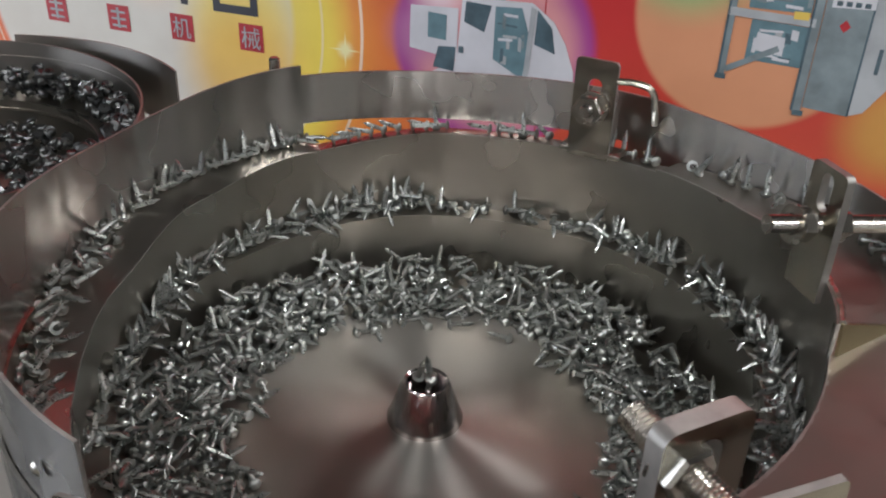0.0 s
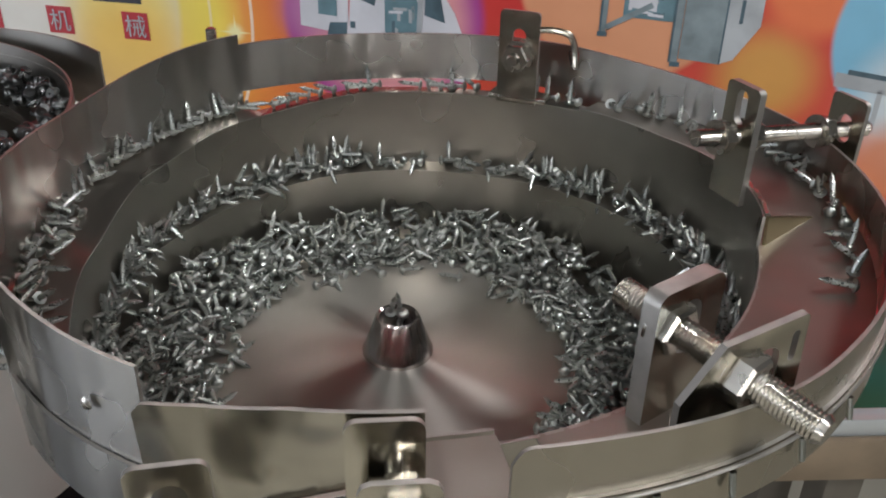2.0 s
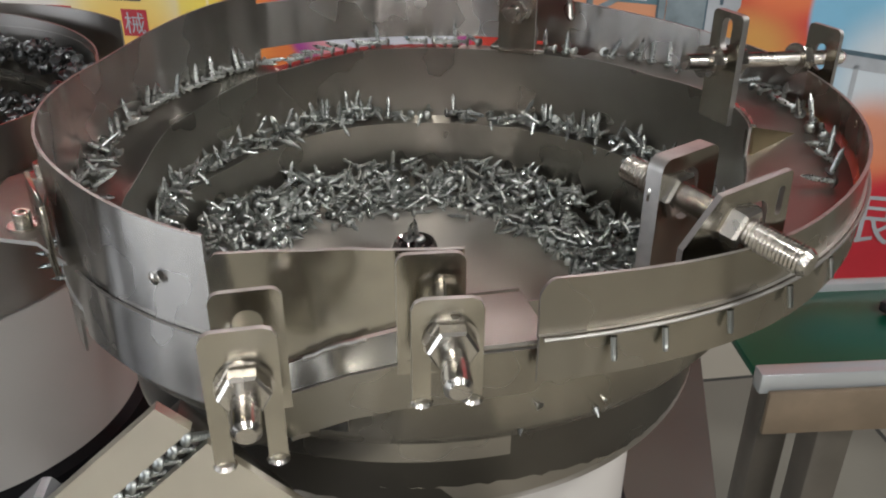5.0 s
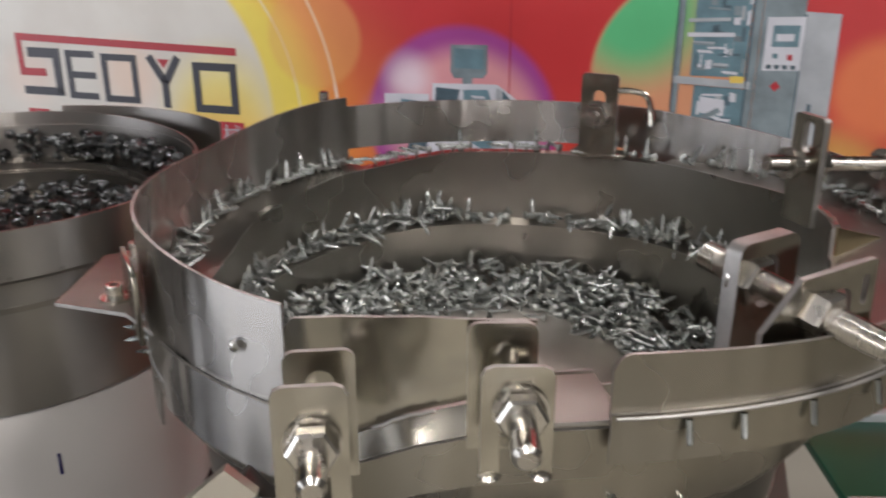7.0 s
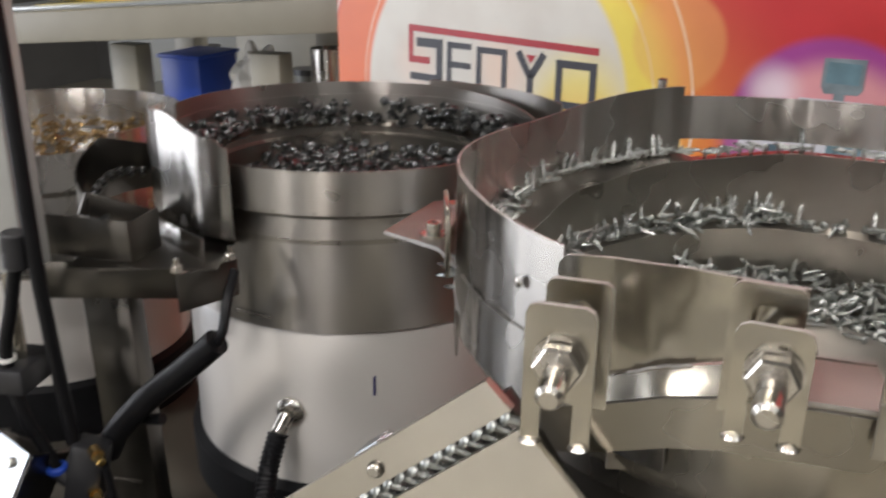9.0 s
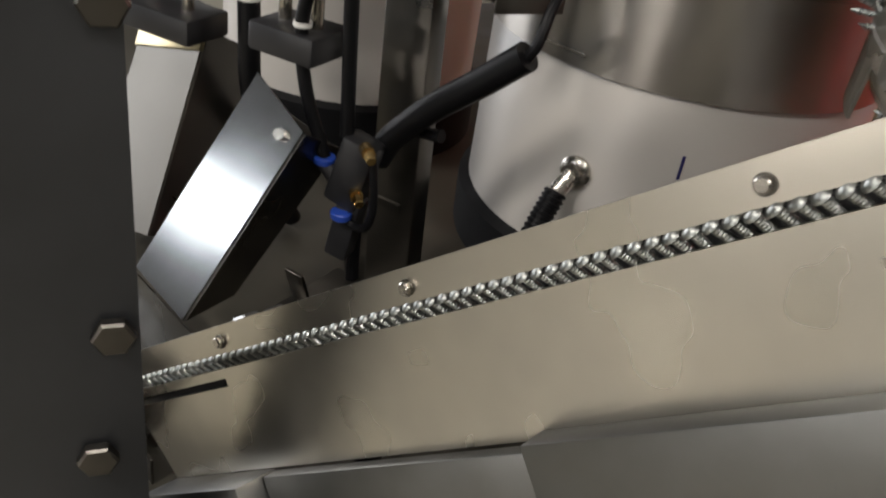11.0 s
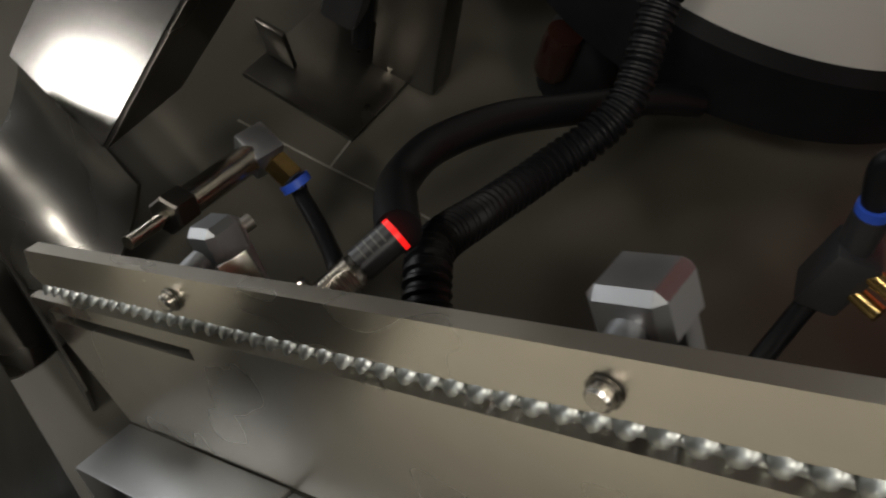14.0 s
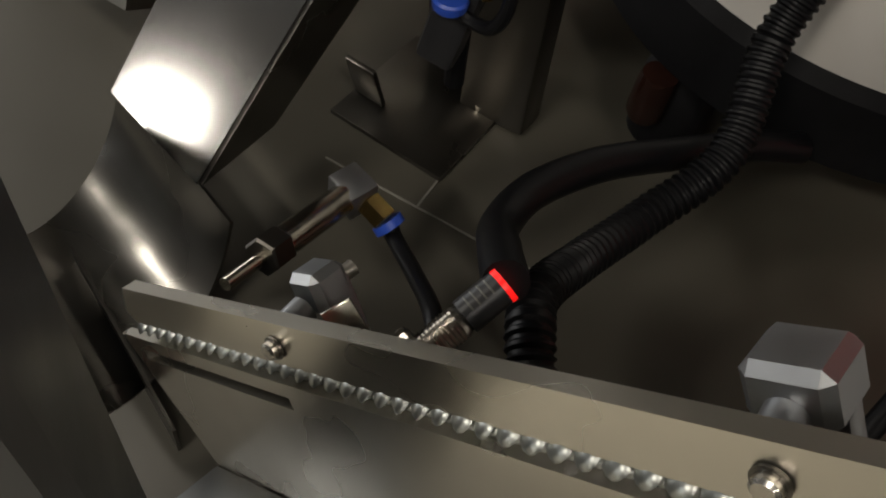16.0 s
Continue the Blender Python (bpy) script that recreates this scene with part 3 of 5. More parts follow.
# folded corner where the inner wall ends on the wide track
corner = bmesh.new()
ca, cb, cc = Vector((0.1722, -0.0660, 1.1970)), Vector((0.2120, -0.0400, 1.1815)), Vector((0.1735, -0.0665, 1.1770))
co = (cb - ca).cross(cc - ca).normalized() * 0.0016
low = [corner.verts.new(p) for p in (ca, cb, cc)]
high = [corner.verts.new(p + co) for p in (ca, cb, cc)]
corner.faces.new(low)
corner.faces.new(high[::-1])
for k in range(3):
    corner.faces.new((low[k], high[k], high[(k + 1) % 3], low[(k + 1) % 3]))
part("folded_corner", corner, BRASSY, bowl, "warm yellow folded sheet corner", False)
part("inner_rim", ribbon(lambda s, v: pol(az_of(s), ri(s) + 0.0004, zt(s) - 0.002 + (0.004 + 0.013 * max(0.0, min(1.0, (s - 1.19) / 0.11))) * v), 1.13, 1.308, 40, 0.0015), STEEL_IN, bowl)
part("weld_bead", tube([pol(az_of(s), ri(s) + 0.001, zt(s) + 0.002 + 0.013 * max(0.0, min(1.0, (s - 1.19) / 0.11)) + 0.0005 * math.sin(s * 900)) for s in [1.24 + 0.0045 * i for i in range(16)]], 0.0016, 6, 3), BOLT, bowl)
# back lug with its shelf and hook
m5 = radial(57.0, 0.166, 1.180, 5)
lug("lug", m5, 0.027, 0.062, 0.0025, bowl, 0.009, 0.024, 0.62, 0.003)
part("shelf", box(0.040, 0.016, 0.003, radial(57.0, 0.174, 1.183, 5) @ pose(0, 0, 0, 90), 0.0006), PLATE, bowl, "small welded shelf")
adjuster("adjusting_bolt", "short threaded bolt with a nut", m5 @ pose(0, 0, 0, 0, 180, 0), 0.033, -0.012, 0.014, (0.003,), 0.0042)
part("hook", tube([m5 @ Vector(p) for p in ((-0.013, 0.051, 0.001), (-0.022, 0.051, 0.004), (-0.032, 0.048, 0.007), (-0.036, 0.038, 0.008), (-0.038, 0.027, 0.006))], 0.0022, 8, 6), PLATE, bowl, "bent steel hook")
part("stud", rod(pol(123, 0.2, 1.195), pol(123, 0.2, 1.226), 0.0035, 16, None, None, 0.001), BOLT, bowl)
# weld spots and tips poking out under the front wall
for az in (281, 286, 293, 301, 309):
    s = (450 - az) / 360 + 1
    p = pol(az, lerp_table(RO, s) + 0.006, 1.187)
    part("screw_tip", threaded(p, p + Vector((0, 0, -0.009)) + pol(az, 0.002), 0.0013, None, 0.0016, 8), SCREW, bowl)
part("dimple", lathe([(0, 0.0012), (0.002, 0.0008), (0.003, 0)], 12, radial(232, 0.1985, 1.182)), BOLT, bowl)

# ---- tab between the bowls ----
tab = thing("tie_plate", "polished steel tie plate with two cap screws", "plate")
TP = pose(-0.187, -0.055, 0, 0, 0, 28)
outline = []
for x, y in ((-0.043, 0.006), (-0.015, -0.025), (0.010, -0.052), (0.030, -0.035), (0.024, 0.0), (0.016, 0.03), (0.010, 0.062), (-0.008, 0.062)):
    p = TP @ Vector((x, y, 0))
    p = p * max(1.0, 0.2005 / p.length)
    outline.append((p.x, p.y))
part("plate", plate(outline, 0.002, pose(0, 0, 1.1625)), TRACK, tab)
part("edge", box(0.0025, 0.045, 0.036, pose(*pol(203, 0.2018, 1.172), 0, 0, 203), 0.0006), PLATE, tab)
for p in ((-0.1985, -0.066, 1.1645), (-0.2045, -0.004, 1.1645)):
    v = Vector(p)
    part("screw_head", lathe([(0.0, 0.0), (0.0078, 0.0), (0.0078, 0.0014), (0.0042, 0.0014), (0.0044, 0.0075), (0.004, 0.008), (0.0022, 0.008), (0.0022, 0.005), (0.0, 0.005)], 18, Matrix.Translation(v)), BOLT, tab)

# ---- second bowl ----
B2 = (-0.373, 0.176)
bowl2 = thing("feeder_bowl", "stainless steel feeder bowl filled with dark screws", "feeder bowl", pose(*B2, 0))
part("bowl_body", lathe([(0.150, 1.036), (0.1515, 1.036), (0.1515, 1.128), (0.1535, 1.131), (0.160, 1.133), (0.160, 1.166), (0.1585, 1.166), (0.1585, 1.136), (0.149, 1.132)], 96), STEEL_B, bowl2)
part("high_rim", ribbon(lambda a, v: pol(a, 0.1605 + 0.0005 * v, 1.13 + (lerp_table([(-20, 1.164), (20, 1.171), (90, 1.178), (200, 1.180), (240, 1.182)], a) - 1.13) * v), -20, 196, 80, 0.0015), STEEL_B, bowl2)
part("inner_ring", lathe([(0.126, 1.10), (0.1275, 1.10), (0.1275, 1.139), (0.126, 1.139)], 80), STEEL_IN, bowl2)
part("bowl_floor", lathe([(0.0, 1.112), (0.152, 1.112), (0.152, 1.108), (0.0, 1.108)], 48), STEEL_IN, bowl2)
part("flap", ribbon(lambda a, v: pol(a, 0.171 + 0.002 * math.sin(a * 0.2), 1.112 + (lerp_table([(196, 1.181), (238, 1.197), (262, 1.186), (266, 1.180)], a) - 1.112) * v), 196, 266, 50, 0.0015), STEEL, bowl2, "polished raised flap")
part("seam_weld", box(0.034, 0.001, 0.0025, pose(-0.012, -0.1525, 1.046, 0, 0, -5), 0.0004), BOLT, bowl2)
part("tail_wall", ribbon(lambda a, v: pol(a, 0.166 + 0.022 * max(0, (90 - a) / 60), 1.13 + 0.052 * v), 28, 88, 40, 0.0015), STEEL_B, bowl2, "raised back wall")
drum2 = thing("vibrator_drum", "cream painted round vibrator drum beside a sensor cable", "vibrator drum", pose(*B2, 0))
part("drum_shell", lathe([(0.0, 0.885), (0.150, 0.885), (0.150, 1.03), (0.146, 1.038), (0.0, 1.038)], 96), DRUM, drum2)
part("rubber_skirt", lathe([(0.0, 0.852), (0.157, 0.852), (0.158, 0.892), (0.150, 0.897), (0.0, 0.897)], 96), RUBBER, drum2)
for az in (258, 20, 140):
    part("foot", lathe([(0.0, TZ), (0.020, TZ), (0.022, TZ + 0.012), (0.022, 0.84), (0.014, 0.853), (0.0, 0.853)], 20, Matrix.Translation(pol(az, 0.138))), RUBBER, drum2)
part("foot_bolt", lathe([(0.0, 0.852), (0.0095, 0.852), (0.0105, 0.846), (0.0105, 0.826), (0.0085, 0.822), (0.0, 0.822)], 20, Matrix.Translation(pol(258, 0.162))), COPPER, drum2, "copper coloured foot bolt")
part("pen_mark", box(0.002, 0.0006, 0.017, radial(302.0, 0.1502, 0.989) @ pose(0, 0, 0, 90, 0, 0) @ pose(0, 0, 0, 0, 0, 0)), INK, drum2, "short blue pen stroke")

# cable gland on the drum and its corrugated cable
gl = pol(276.0, 0.150, 0.965) + Vector((*B2, 0))
go = pol(276.0, 1)
gland = thing("cable_gland", "nickel cable gland with black corrugated cable", "cable gland")
part("flange", lathe([(0, 0), (0.0115, 0), (0.0118, 0.003), (0.010, 0.005), (0.0075, 0.006), (0.0075, 0.010), (0, 0.010)], 24, along(gl, gl + go)[0]), BOLT, gland)
g2 = gl + go * 0.008 + Vector((-0.004, -0.008, -0.013))
part("neck", rod(gl + go * 0.006, g2, 0.0062, 18, None, 0.0068, 0.001), BOLT, gland)
part("cable", tube([g2, g2 + Vector((0.000, -0.020, -0.030)), (-0.346, -0.045, 0.892), (-0.354, -0.085, 0.876), (-0.358, -0.125, 0.880), (-0.355, -0.162, 0.900), (-0.346, -0.180, 0.908), (-0.330, -0.196, 0.900), (-0.318, -0.204, 0.870)], 0.0080, 14, 10, None, 0.0006, 0.0040), HOSE, gland)

# ---- outlet of the second bowl ----
outlet = thing("outlet_channel", "steel outlet channel of the feeder bowl", "channel")
part("floor_plate", box(0.105, 0.085, 0.002, pose(-0.440, -0.010, 1.103, 0, 0, 22), 0.0005), DARKST, outlet)
part("front_apron", box(0.105, 0.002, 0.028, pose(-0.4575, -0.0485, 1.0895, 0, 0, 22), 0.0005), DARKST, outlet)
part("end_apron", box(0.002, 0.048, 0.028, pose(-0.385, -0.028, 1.0895, 0, 0, -24), 0.0005), DARKST, outlet)
part("tray_wall", box(0.085, 0.0015, 0.030, pose(-0.478, -0.050, 1.120, 0, 0, 8), 0.0004), DARKST, outlet)
part("tray_wall", box(0.0015, 0.04, 0.030, pose(-0.437, -0.028, 1.120, 0, 0, 8), 0.0004), DARKST, outlet)
part("tray_wall", box(0.085, 0.0015, 0.016, pose(-0.432, -0.002, 1.112, 0, 0, -25), 0.0004), STEEL, outlet)
part("curved_wall", ribbon(lambda a, v: Vector((-0.468, 0.062, 0)) + pol(a, 0.082, 1.110 + (0.022 + 0.03 * (1 - abs(a - 180) / 75)) * v), 112, 248, 36, 0.0015), DARKST, outlet)
part("sliding_strip", box(0.115, 0.004, 0.018, pose(-0.478, 0.030, 1.108, 0, 25, 60), 0.0008), DARKST, outlet)
for p in ((-0.397, -0.046, 1.104), (-0.378, -0.010, 1.104)):
    part("nut", hexagon(p, Vector(p) + Vector((0, 0, 0.005)), 0.0042), BOLT, outlet)
    part("stud", rod(p, Vector(p) + Vector((0, 0, 0.010)), 0.002, 10), BOLT, outlet)
part("support", box(0.040, 0.022, 0.305, pose(-0.485, -0.012, 0.9515, -5, -5, 10), 0.002), DARKST, outlet, "dark steel support column")
sens_lead = thing("sensor_lead", "black cable with a thick sleeve", "cable")
part("cable", tube([(-0.368, -0.020, 1.10), (-0.362, -0.040, 1.085), (-0.360, -0.050, 1.068), (-0.366, -0.052, 1.056)], 0.0035, 10, 8), HOSE, sens_lead)
part("sleeve", tube([(-0.364, -0.052, 1.060), (-0.392, -0.055, 1.034), (-0.424, -0.058, 1.006), (-0.452, -0.062, 0.975), (-0.462, -0.065, 0.955)], 0.0095, 14, 8), HOSE, sens_lead)
part("tail", tube([(-0.452, -0.062, 0.975), (-0.468, -0.064, 0.945), (-0.475, -0.066, 0.90), (-0.472, -0.068, 0.85)], 0.005, 10, 8), HOSE, sens_lead)
part("second_tail", tube([(-0.42, -0.05, 0.985), (-0.455, -0.05, 0.975), (-0.48, -0.06, 0.95)], 0.0045, 10, 8), HOSE, sens_lead)

# ---- third bowl ----
B3 = (-0.80, 0.235)
bowl3 = thing("feeder_bowl", "steel feeder bowl filled with brass coloured screws", "feeder bowl", pose(*B3, 0))
part("bowl_body", lathe([(0.14, 0.98), (0.150, 1.00), (0.150, 1.075), (0.158, 1.08), (0.158, 1.118), (0.1565, 1.118), (0.1565, 1.08), (0.148, 1.07), (0.0, 1.06)], 64), STEEL, bowl3)
part("high_rim", ribbon(lambda a, v: pol(a, 0.159, 1.085 + 0.047 * v), -20, 170, 60, 0.0015), STEEL, bowl3)
drum3 = thing("vibrator_drum", "cream painted round vibrator drum", "vibrator drum", pose(*B3, 0))
part("drum_shell", lathe([(0.0, TZ), (0.145, TZ), (0.145, 0.985), (0.0, 0.985)], 48), DRUM, drum3)
part("rubber_skirt", lathe([(0.1455, TZ), (0.153, TZ), (0.153, 0.86), (0.1455, 0.865), (0.1455, TZ)], 48), RUBBER, drum3)

# ---- rail ----
R0 = Vector((-0.1597, -0.2250, 1.1187))
ax = Vector((-0.109, -0.012, -0.090)).normalized()
nrm = Vector((0.0129, -0.9931, 0.1168))
nrm = (nrm - ax * nrm.dot(ax)).normalized()
up3 = nrm.cross(ax)
if up3.z < 0:
    up3 = -up3
RM = Matrix((ax, up3, nrm)).transposed().to_4x4()
RM.translation = R0


def on_rail(u, v, w=0.0):
    return RM @ Vector((u, v, w))


def rail_box(u0, u1, v0, v1, w0, w1, bevel=0.0006):
    return box(u1 - u0, v1 - v0, w1 - w0, RM @ pose((u0 + u1) / 2, (v0 + v1) / 2, (w0 + w1) / 2), bevel)


rail = thing("screw_rail", "sloping ground steel rail carrying a row of screws", "rail")
part("guard_strip", plate([(-0.066, -0.0065), (0.388, -0.0065), (0.393, -0.002), (0.386, 0.0082), (-0.064, 0.0082)], 0.0055, RM @ pose(0, 0, -0.0055)), RAIL, rail)
part("front_plate", plate([(-0.072, -0.070), (0.384, -0.070), (0.409, -0.0143), (-0.066, -0.0143)], 0.004, RM @ pose(0, 0, -0.004), None,
                          ([(0.303, -0.0240), (0.396, -0.0240), (0.397, -0.0195), (0.303, -0.0195)],)), RAIL, rail, "wide ground steel plate with a slot")
part("inner_strip", rail_box(-0.060, 0.400, -0.066, -0.007, -0.021, -0.018), BLACKP, rail)
# Black slab added behind the slot, imitating the darkness inside it.
part("slot_shade_backing", rail_box(0.300, 0.399, -0.0275, -0.0160, -0.0075, -0.0043, 0.0), RUBBER, rail)
part("spacer", rail_box(-0.064, -0.050, -0.060, -0.001, -0.018, -0.0056), DARKST, rail)
part("base_bar", rail_box(-0.076, 0.110, -0.105, -0.066, 0.0004, 0.016, 0.001), MILLED, rail)
part("base_bar", rail_box(0.285, 0.384, -0.100, -0.070, 0.0004, 0.026, 0.001), MILLED, rail)
part("base_strip", rail_box(0.1105, 0.2845, -0.100, -0.071, 0.0004, 0.010, 0.001), MILLED, rail)
for u in (0.0, 0.154, 0.296):
    p, q = on_rail(u, 0, 0.0), on_rail(u, 0, 0.0036)
    part("bolt_head", rod(p, q, 0.0029, 20, None, None, 0.0007), BOLT, rail)
    part("spring_washer", washer(on_rail(u, 0, 0.0003), on_rail(u, 0, 0.0010), 0.0037, 0.002), DARKST, rail)
for u, v, w in ((-0.050, -0.074, 0.016), (-0.024, -0.090, 0.016), (0.347, -0.084, 0.026)):
    part("cap_screw", lathe([(0, 0), (0.0042, 0), (0.0042, 0.0062), (0.0038, 0.0066), (0.0023, 0.0066), (0.0023, 0.003), (0, 0.003)], 20, along(on_rail(u, v, w), on_rail(u, v, w + 1))[0]), BOLT, rail)
# clamp blocks behind the strip
for u, ls in ((0.006, 1.0), (0.153, 1.0), (0.300, 0.8)):
    ck = thing("clamp_block", "matt aluminium clamp block on a round pin", "block", RM @ pose(u + 0.007, -0.003 + 0.002 * (u > 0.2), -0.022), group="clamp blocks of the rail")
    part("block", box(0.018 * ls, 0.014, 0.017 * ls, pose(0, 0.003, -0.005), 0.0024, None, 1), ALU, ck)
    part("pin", rod((0, 0, 0.003), (0, -0.002, 0.0165), 0.0046, 20), ALU, ck)
    part("arm", box(0.016 * ls, 0.050, 0.007, pose(0.001, -0.020, -0.009), 0.0012), ALU, ck)
    part("grub_screw", rod((-0.002, 0.003, -0.012), (-0.003, 0.0035, -0.0165), 0.0026, 14), BOLT, ck)

# photo sensor
sensor = thing("photo_sensor", "threaded metal photo sensor with a glowing red ring", "sensor")
sp, sd = Vector((-0.362, -0.222, 0.918)), Vector((0.006, 0.034, 0.0165))
sd.normalize()
part("barrel", threaded(sp, sp + sd * 0.022, 0.0058, None, 0.0014, 20), BOLT, sensor)
part("sleeve", rod(sp + sd * 0.022, sp + sd * 0.036, 0.0058, 20), BLACKP, sensor, "black printed sleeve")
for k in range(4):
    a = along(sp + sd * (0.0250 + 0.0026 * k), sp + sd)[0]
    part("print_bar", lathe([(0.00585, 0), (0.00595, 0.0003), (0.00585, 0.0006)], 20, a, None, 50, 110), GREYPAINT, sensor)
part("light_ring", rod(sp + sd * 0.036, sp + sd * 0.0378, 0.0059, 20), REDGLOW, sensor, "glowing red ring")
part("nut", hexagon(sp + sd * 0.002, sp + sd * 0.007, 0.0105), BOLT, sensor)
part("holder", box(0.040, 0.010, 0.002, pose(-0.372, -0.228, 0.915, 30, 40, 0), 0.0006), PLATE, sensor)
se = sp + sd * 0.038
part("cable", tube([se, (-0.369, -0.172, 0.920), (-0.383, -0.150, 0.900), (-0.388, -0.122, 0.892), (-0.380, -0.085, 0.886), (-0.364, -0.045, 0.876), (-0.345, -0.005, 0.868), (-0.33, 0.02, 0.86)], 0.0075, 14, 10), HOSE, sensor)

# air cylinder with elbow and tube
cyl = thing("air_cylinder", "small polished air cylinder with a brass fitting", "air cylinder")
part("barrel", rod((-0.4385, -0.206, 0.882), (-0.446, -0.166, 0.868), 0.0062, 20), PLATE, cyl)
part("nose", hexagon((-0.4365, -0.216, 0.8855), (-0.4385, -0.205, 0.882), 0.0078), DARKST, cyl)
part("rod", rod((-0.4335, -0.234, 0.891), (-0.4365, -0.215, 0.8855), 0.0026, 12), PLATE, cyl)
part("end_block", box(0.016, 0.014, 0.014, pose(-0.447, -0.160, 0.867, 0, 0, -6), 0.0012), ALU, cyl)
part("fitting", hexagon((-0.441, -0.158, 0.865), (-0.430, -0.157, 0.861), 0.0062), BRASS, cyl)
part("collar", rod((-0.430, -0.157, 0.861), (-0.427, -0.157, 0.859), 0.0068, 18), BLUE, cyl)
part("tube", tube([(-0.427, -0.157, 0.859), (-0.4224, -0.159, 0.8575), (-0.400, -0.171, 0.867), (-0.377, -0.189, 0.886), (-0.366, -0.203, 0.880), (-0.362, -0.212, 0.86)], 0.0036, 12, 8), HOSE, cyl)

# second small valve beyond the rail
vlv = thing("flow_valve", "black plastic flow valve with brass screw and copper red foot piece", "valve")
part("body", box(0.018, 0.018, 0.034, pose(-0.2390, -0.065, 0.906, 0, 0, 20), 0.0025), BLACKP, vlv)
part("neck", rod((-0.2410, -0.065, 0.920), (-0.2450, -0.065, 0.938), 0.0066, 16), BLACKP, vlv)
part("collar", rod((-0.2450, -0.065, 0.937), (-0.2462, -0.065, 0.9415), 0.0062, 18), BLUE, vlv)
part("tube", tube([(-0.2455, -0.065, 0.939), (-0.2500, -0.065, 0.948), (-0.2530, -0.065, 0.956), (-0.2515, -0.065, 0.961), (-0.2445, -0.065, 0.963)], 0.0046, 12, 8), HOSE, vlv)
# Stands in for a copper coloured foot; shaped here as a hose sleeve.
part("sleeve", rod((-0.2470, -0.065, 0.9625), (-0.2310, -0.063, 0.9640), 0.0062, 16, None, None, 0.0008), FOOT_RED, vlv, "copper red foot, drawn as a sleeve")
part("tube", tube([(-0.2320, -0.063, 0.9640), (-0.222, -0.060, 0.962), (-0.205, -0.055, 0.950), (-0.195, -0.05, 0.93)], 0.0046, 12, 8), HOSE, vlv)
part("tube", tube([(-0.2390, -0.065, 0.892), (-0.2385, -0.078, 0.872), (-0.238, -0.105, 0.848), (-0.238, -0.132, 0.822), (-0.239, -0.155, 0.8046)], 0.0046, 12, 8), HOSE, vlv)
part("collar", rod((-0.2390, -0.065, 0.886), (-0.2390, -0.066, 0.8905), 0.0060, 18), BLUE, vlv)
for z in (0.917, 0.905):
    part("screw", rod((-0.231, -0.068, z), (-0.219, -0.072, z + 0.002), 0.0036, 14), BRASS, vlv)

# ---- box chutes ----
def frame_from(o, xdir, ydir):
    x = Vector(xdir).normalized()
    y = Vector(ydir)
    y = (y - x * y.dot(x)).normalized()
    m = Matrix((x, y, x.cross(y))).transposed().to_4x4()
    m.translation = o
    return m


CM = frame_from(Vector((-0.5227, -0.2028, 0.8622)), (0.0484, 0.0076, -0.0123), (0.13, 0.53, 0.84))
ch = thing("box_chute", "bright steel box chute with a slanting end", "chute", group="steel chutes")
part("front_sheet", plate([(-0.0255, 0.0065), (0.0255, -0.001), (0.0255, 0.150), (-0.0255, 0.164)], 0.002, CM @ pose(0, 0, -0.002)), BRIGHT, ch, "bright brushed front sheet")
# Side and back sheets get a dark colour for the shade they stand in.
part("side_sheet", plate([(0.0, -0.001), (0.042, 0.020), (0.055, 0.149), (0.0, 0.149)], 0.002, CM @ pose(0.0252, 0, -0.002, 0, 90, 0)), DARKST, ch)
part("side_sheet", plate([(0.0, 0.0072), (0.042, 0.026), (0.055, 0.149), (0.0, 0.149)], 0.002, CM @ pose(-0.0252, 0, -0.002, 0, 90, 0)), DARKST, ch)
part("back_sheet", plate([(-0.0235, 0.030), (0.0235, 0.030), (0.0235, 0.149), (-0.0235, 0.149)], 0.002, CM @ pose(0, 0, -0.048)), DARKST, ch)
part("top_bolt", rod(CM @ Vector((0.014, 0.140, 0.0)), CM @ Vector((0.014, 0.140, 0.005)), 0.004, 16), BOLT, ch)

CM2 = frame_from(Vector((-0.6480, -0.1580, 0.8420)), (0.11, 0.0, 0.030), (0.02, 0.075, 0.14))
ch2 = thing("box_chute", "dull steel box chute", "chute", group="steel chutes")
part("front_sheet", plate([(-0.048, 0.0), (0.048, 0.0), (0.045, 0.165), (-0.045, 0.165)], 0.002, CM2), DULL, ch2)
part("side_sheet", plate([(0.0, 0.0), (0.05, 0.01), (0.05, 0.165), (0.0, 0.165)], 0.002, CM2 @ pose(0.046, 0, 0, 0, 90, 0)), DARKST, ch2)
part("side_sheet", plate([(0.0, 0.0), (0.05, 0.01), (0.05, 0.165), (0.0, 0.165)], 0.002, CM2 @ pose(-0.046, 0, 0, 0, 90, 0)), DARKST, ch2)
part("top_band", box(0.094, 0.02, 0.004, CM2 @ pose(0, 0.157, 0.002), 0.001), BRASSY, ch2)

# curved tray under the chutes
tray = thing("catch_tray", "curved polished steel catch tray", "tray")
part("curved_sheet", ribbon(lambda a, v: Vector((-0.520 + 0.055 * v, -0.232 - 0.012 * v, 0.858)) + Vector((-0.30, 0.95, 0)) * (0.052 * math.cos(radians(a))) + Vector((0, 0, 0.052 * math.sin(radians(a)))) + Vector((-0.04, 0, 0)) * (1 - v), 165, 345, 40, 0.0015), POLISH, tray)
part("end_sheet", plate([(0, 0), (0.10, 0.0), (0.10, 0.020), (0, 0.020)], 0.0015, frame_from(Vector((-0.53, -0.245, TZ)), (0.95, -0.2, 0), (0, 0, 1))), DARKST, tray)

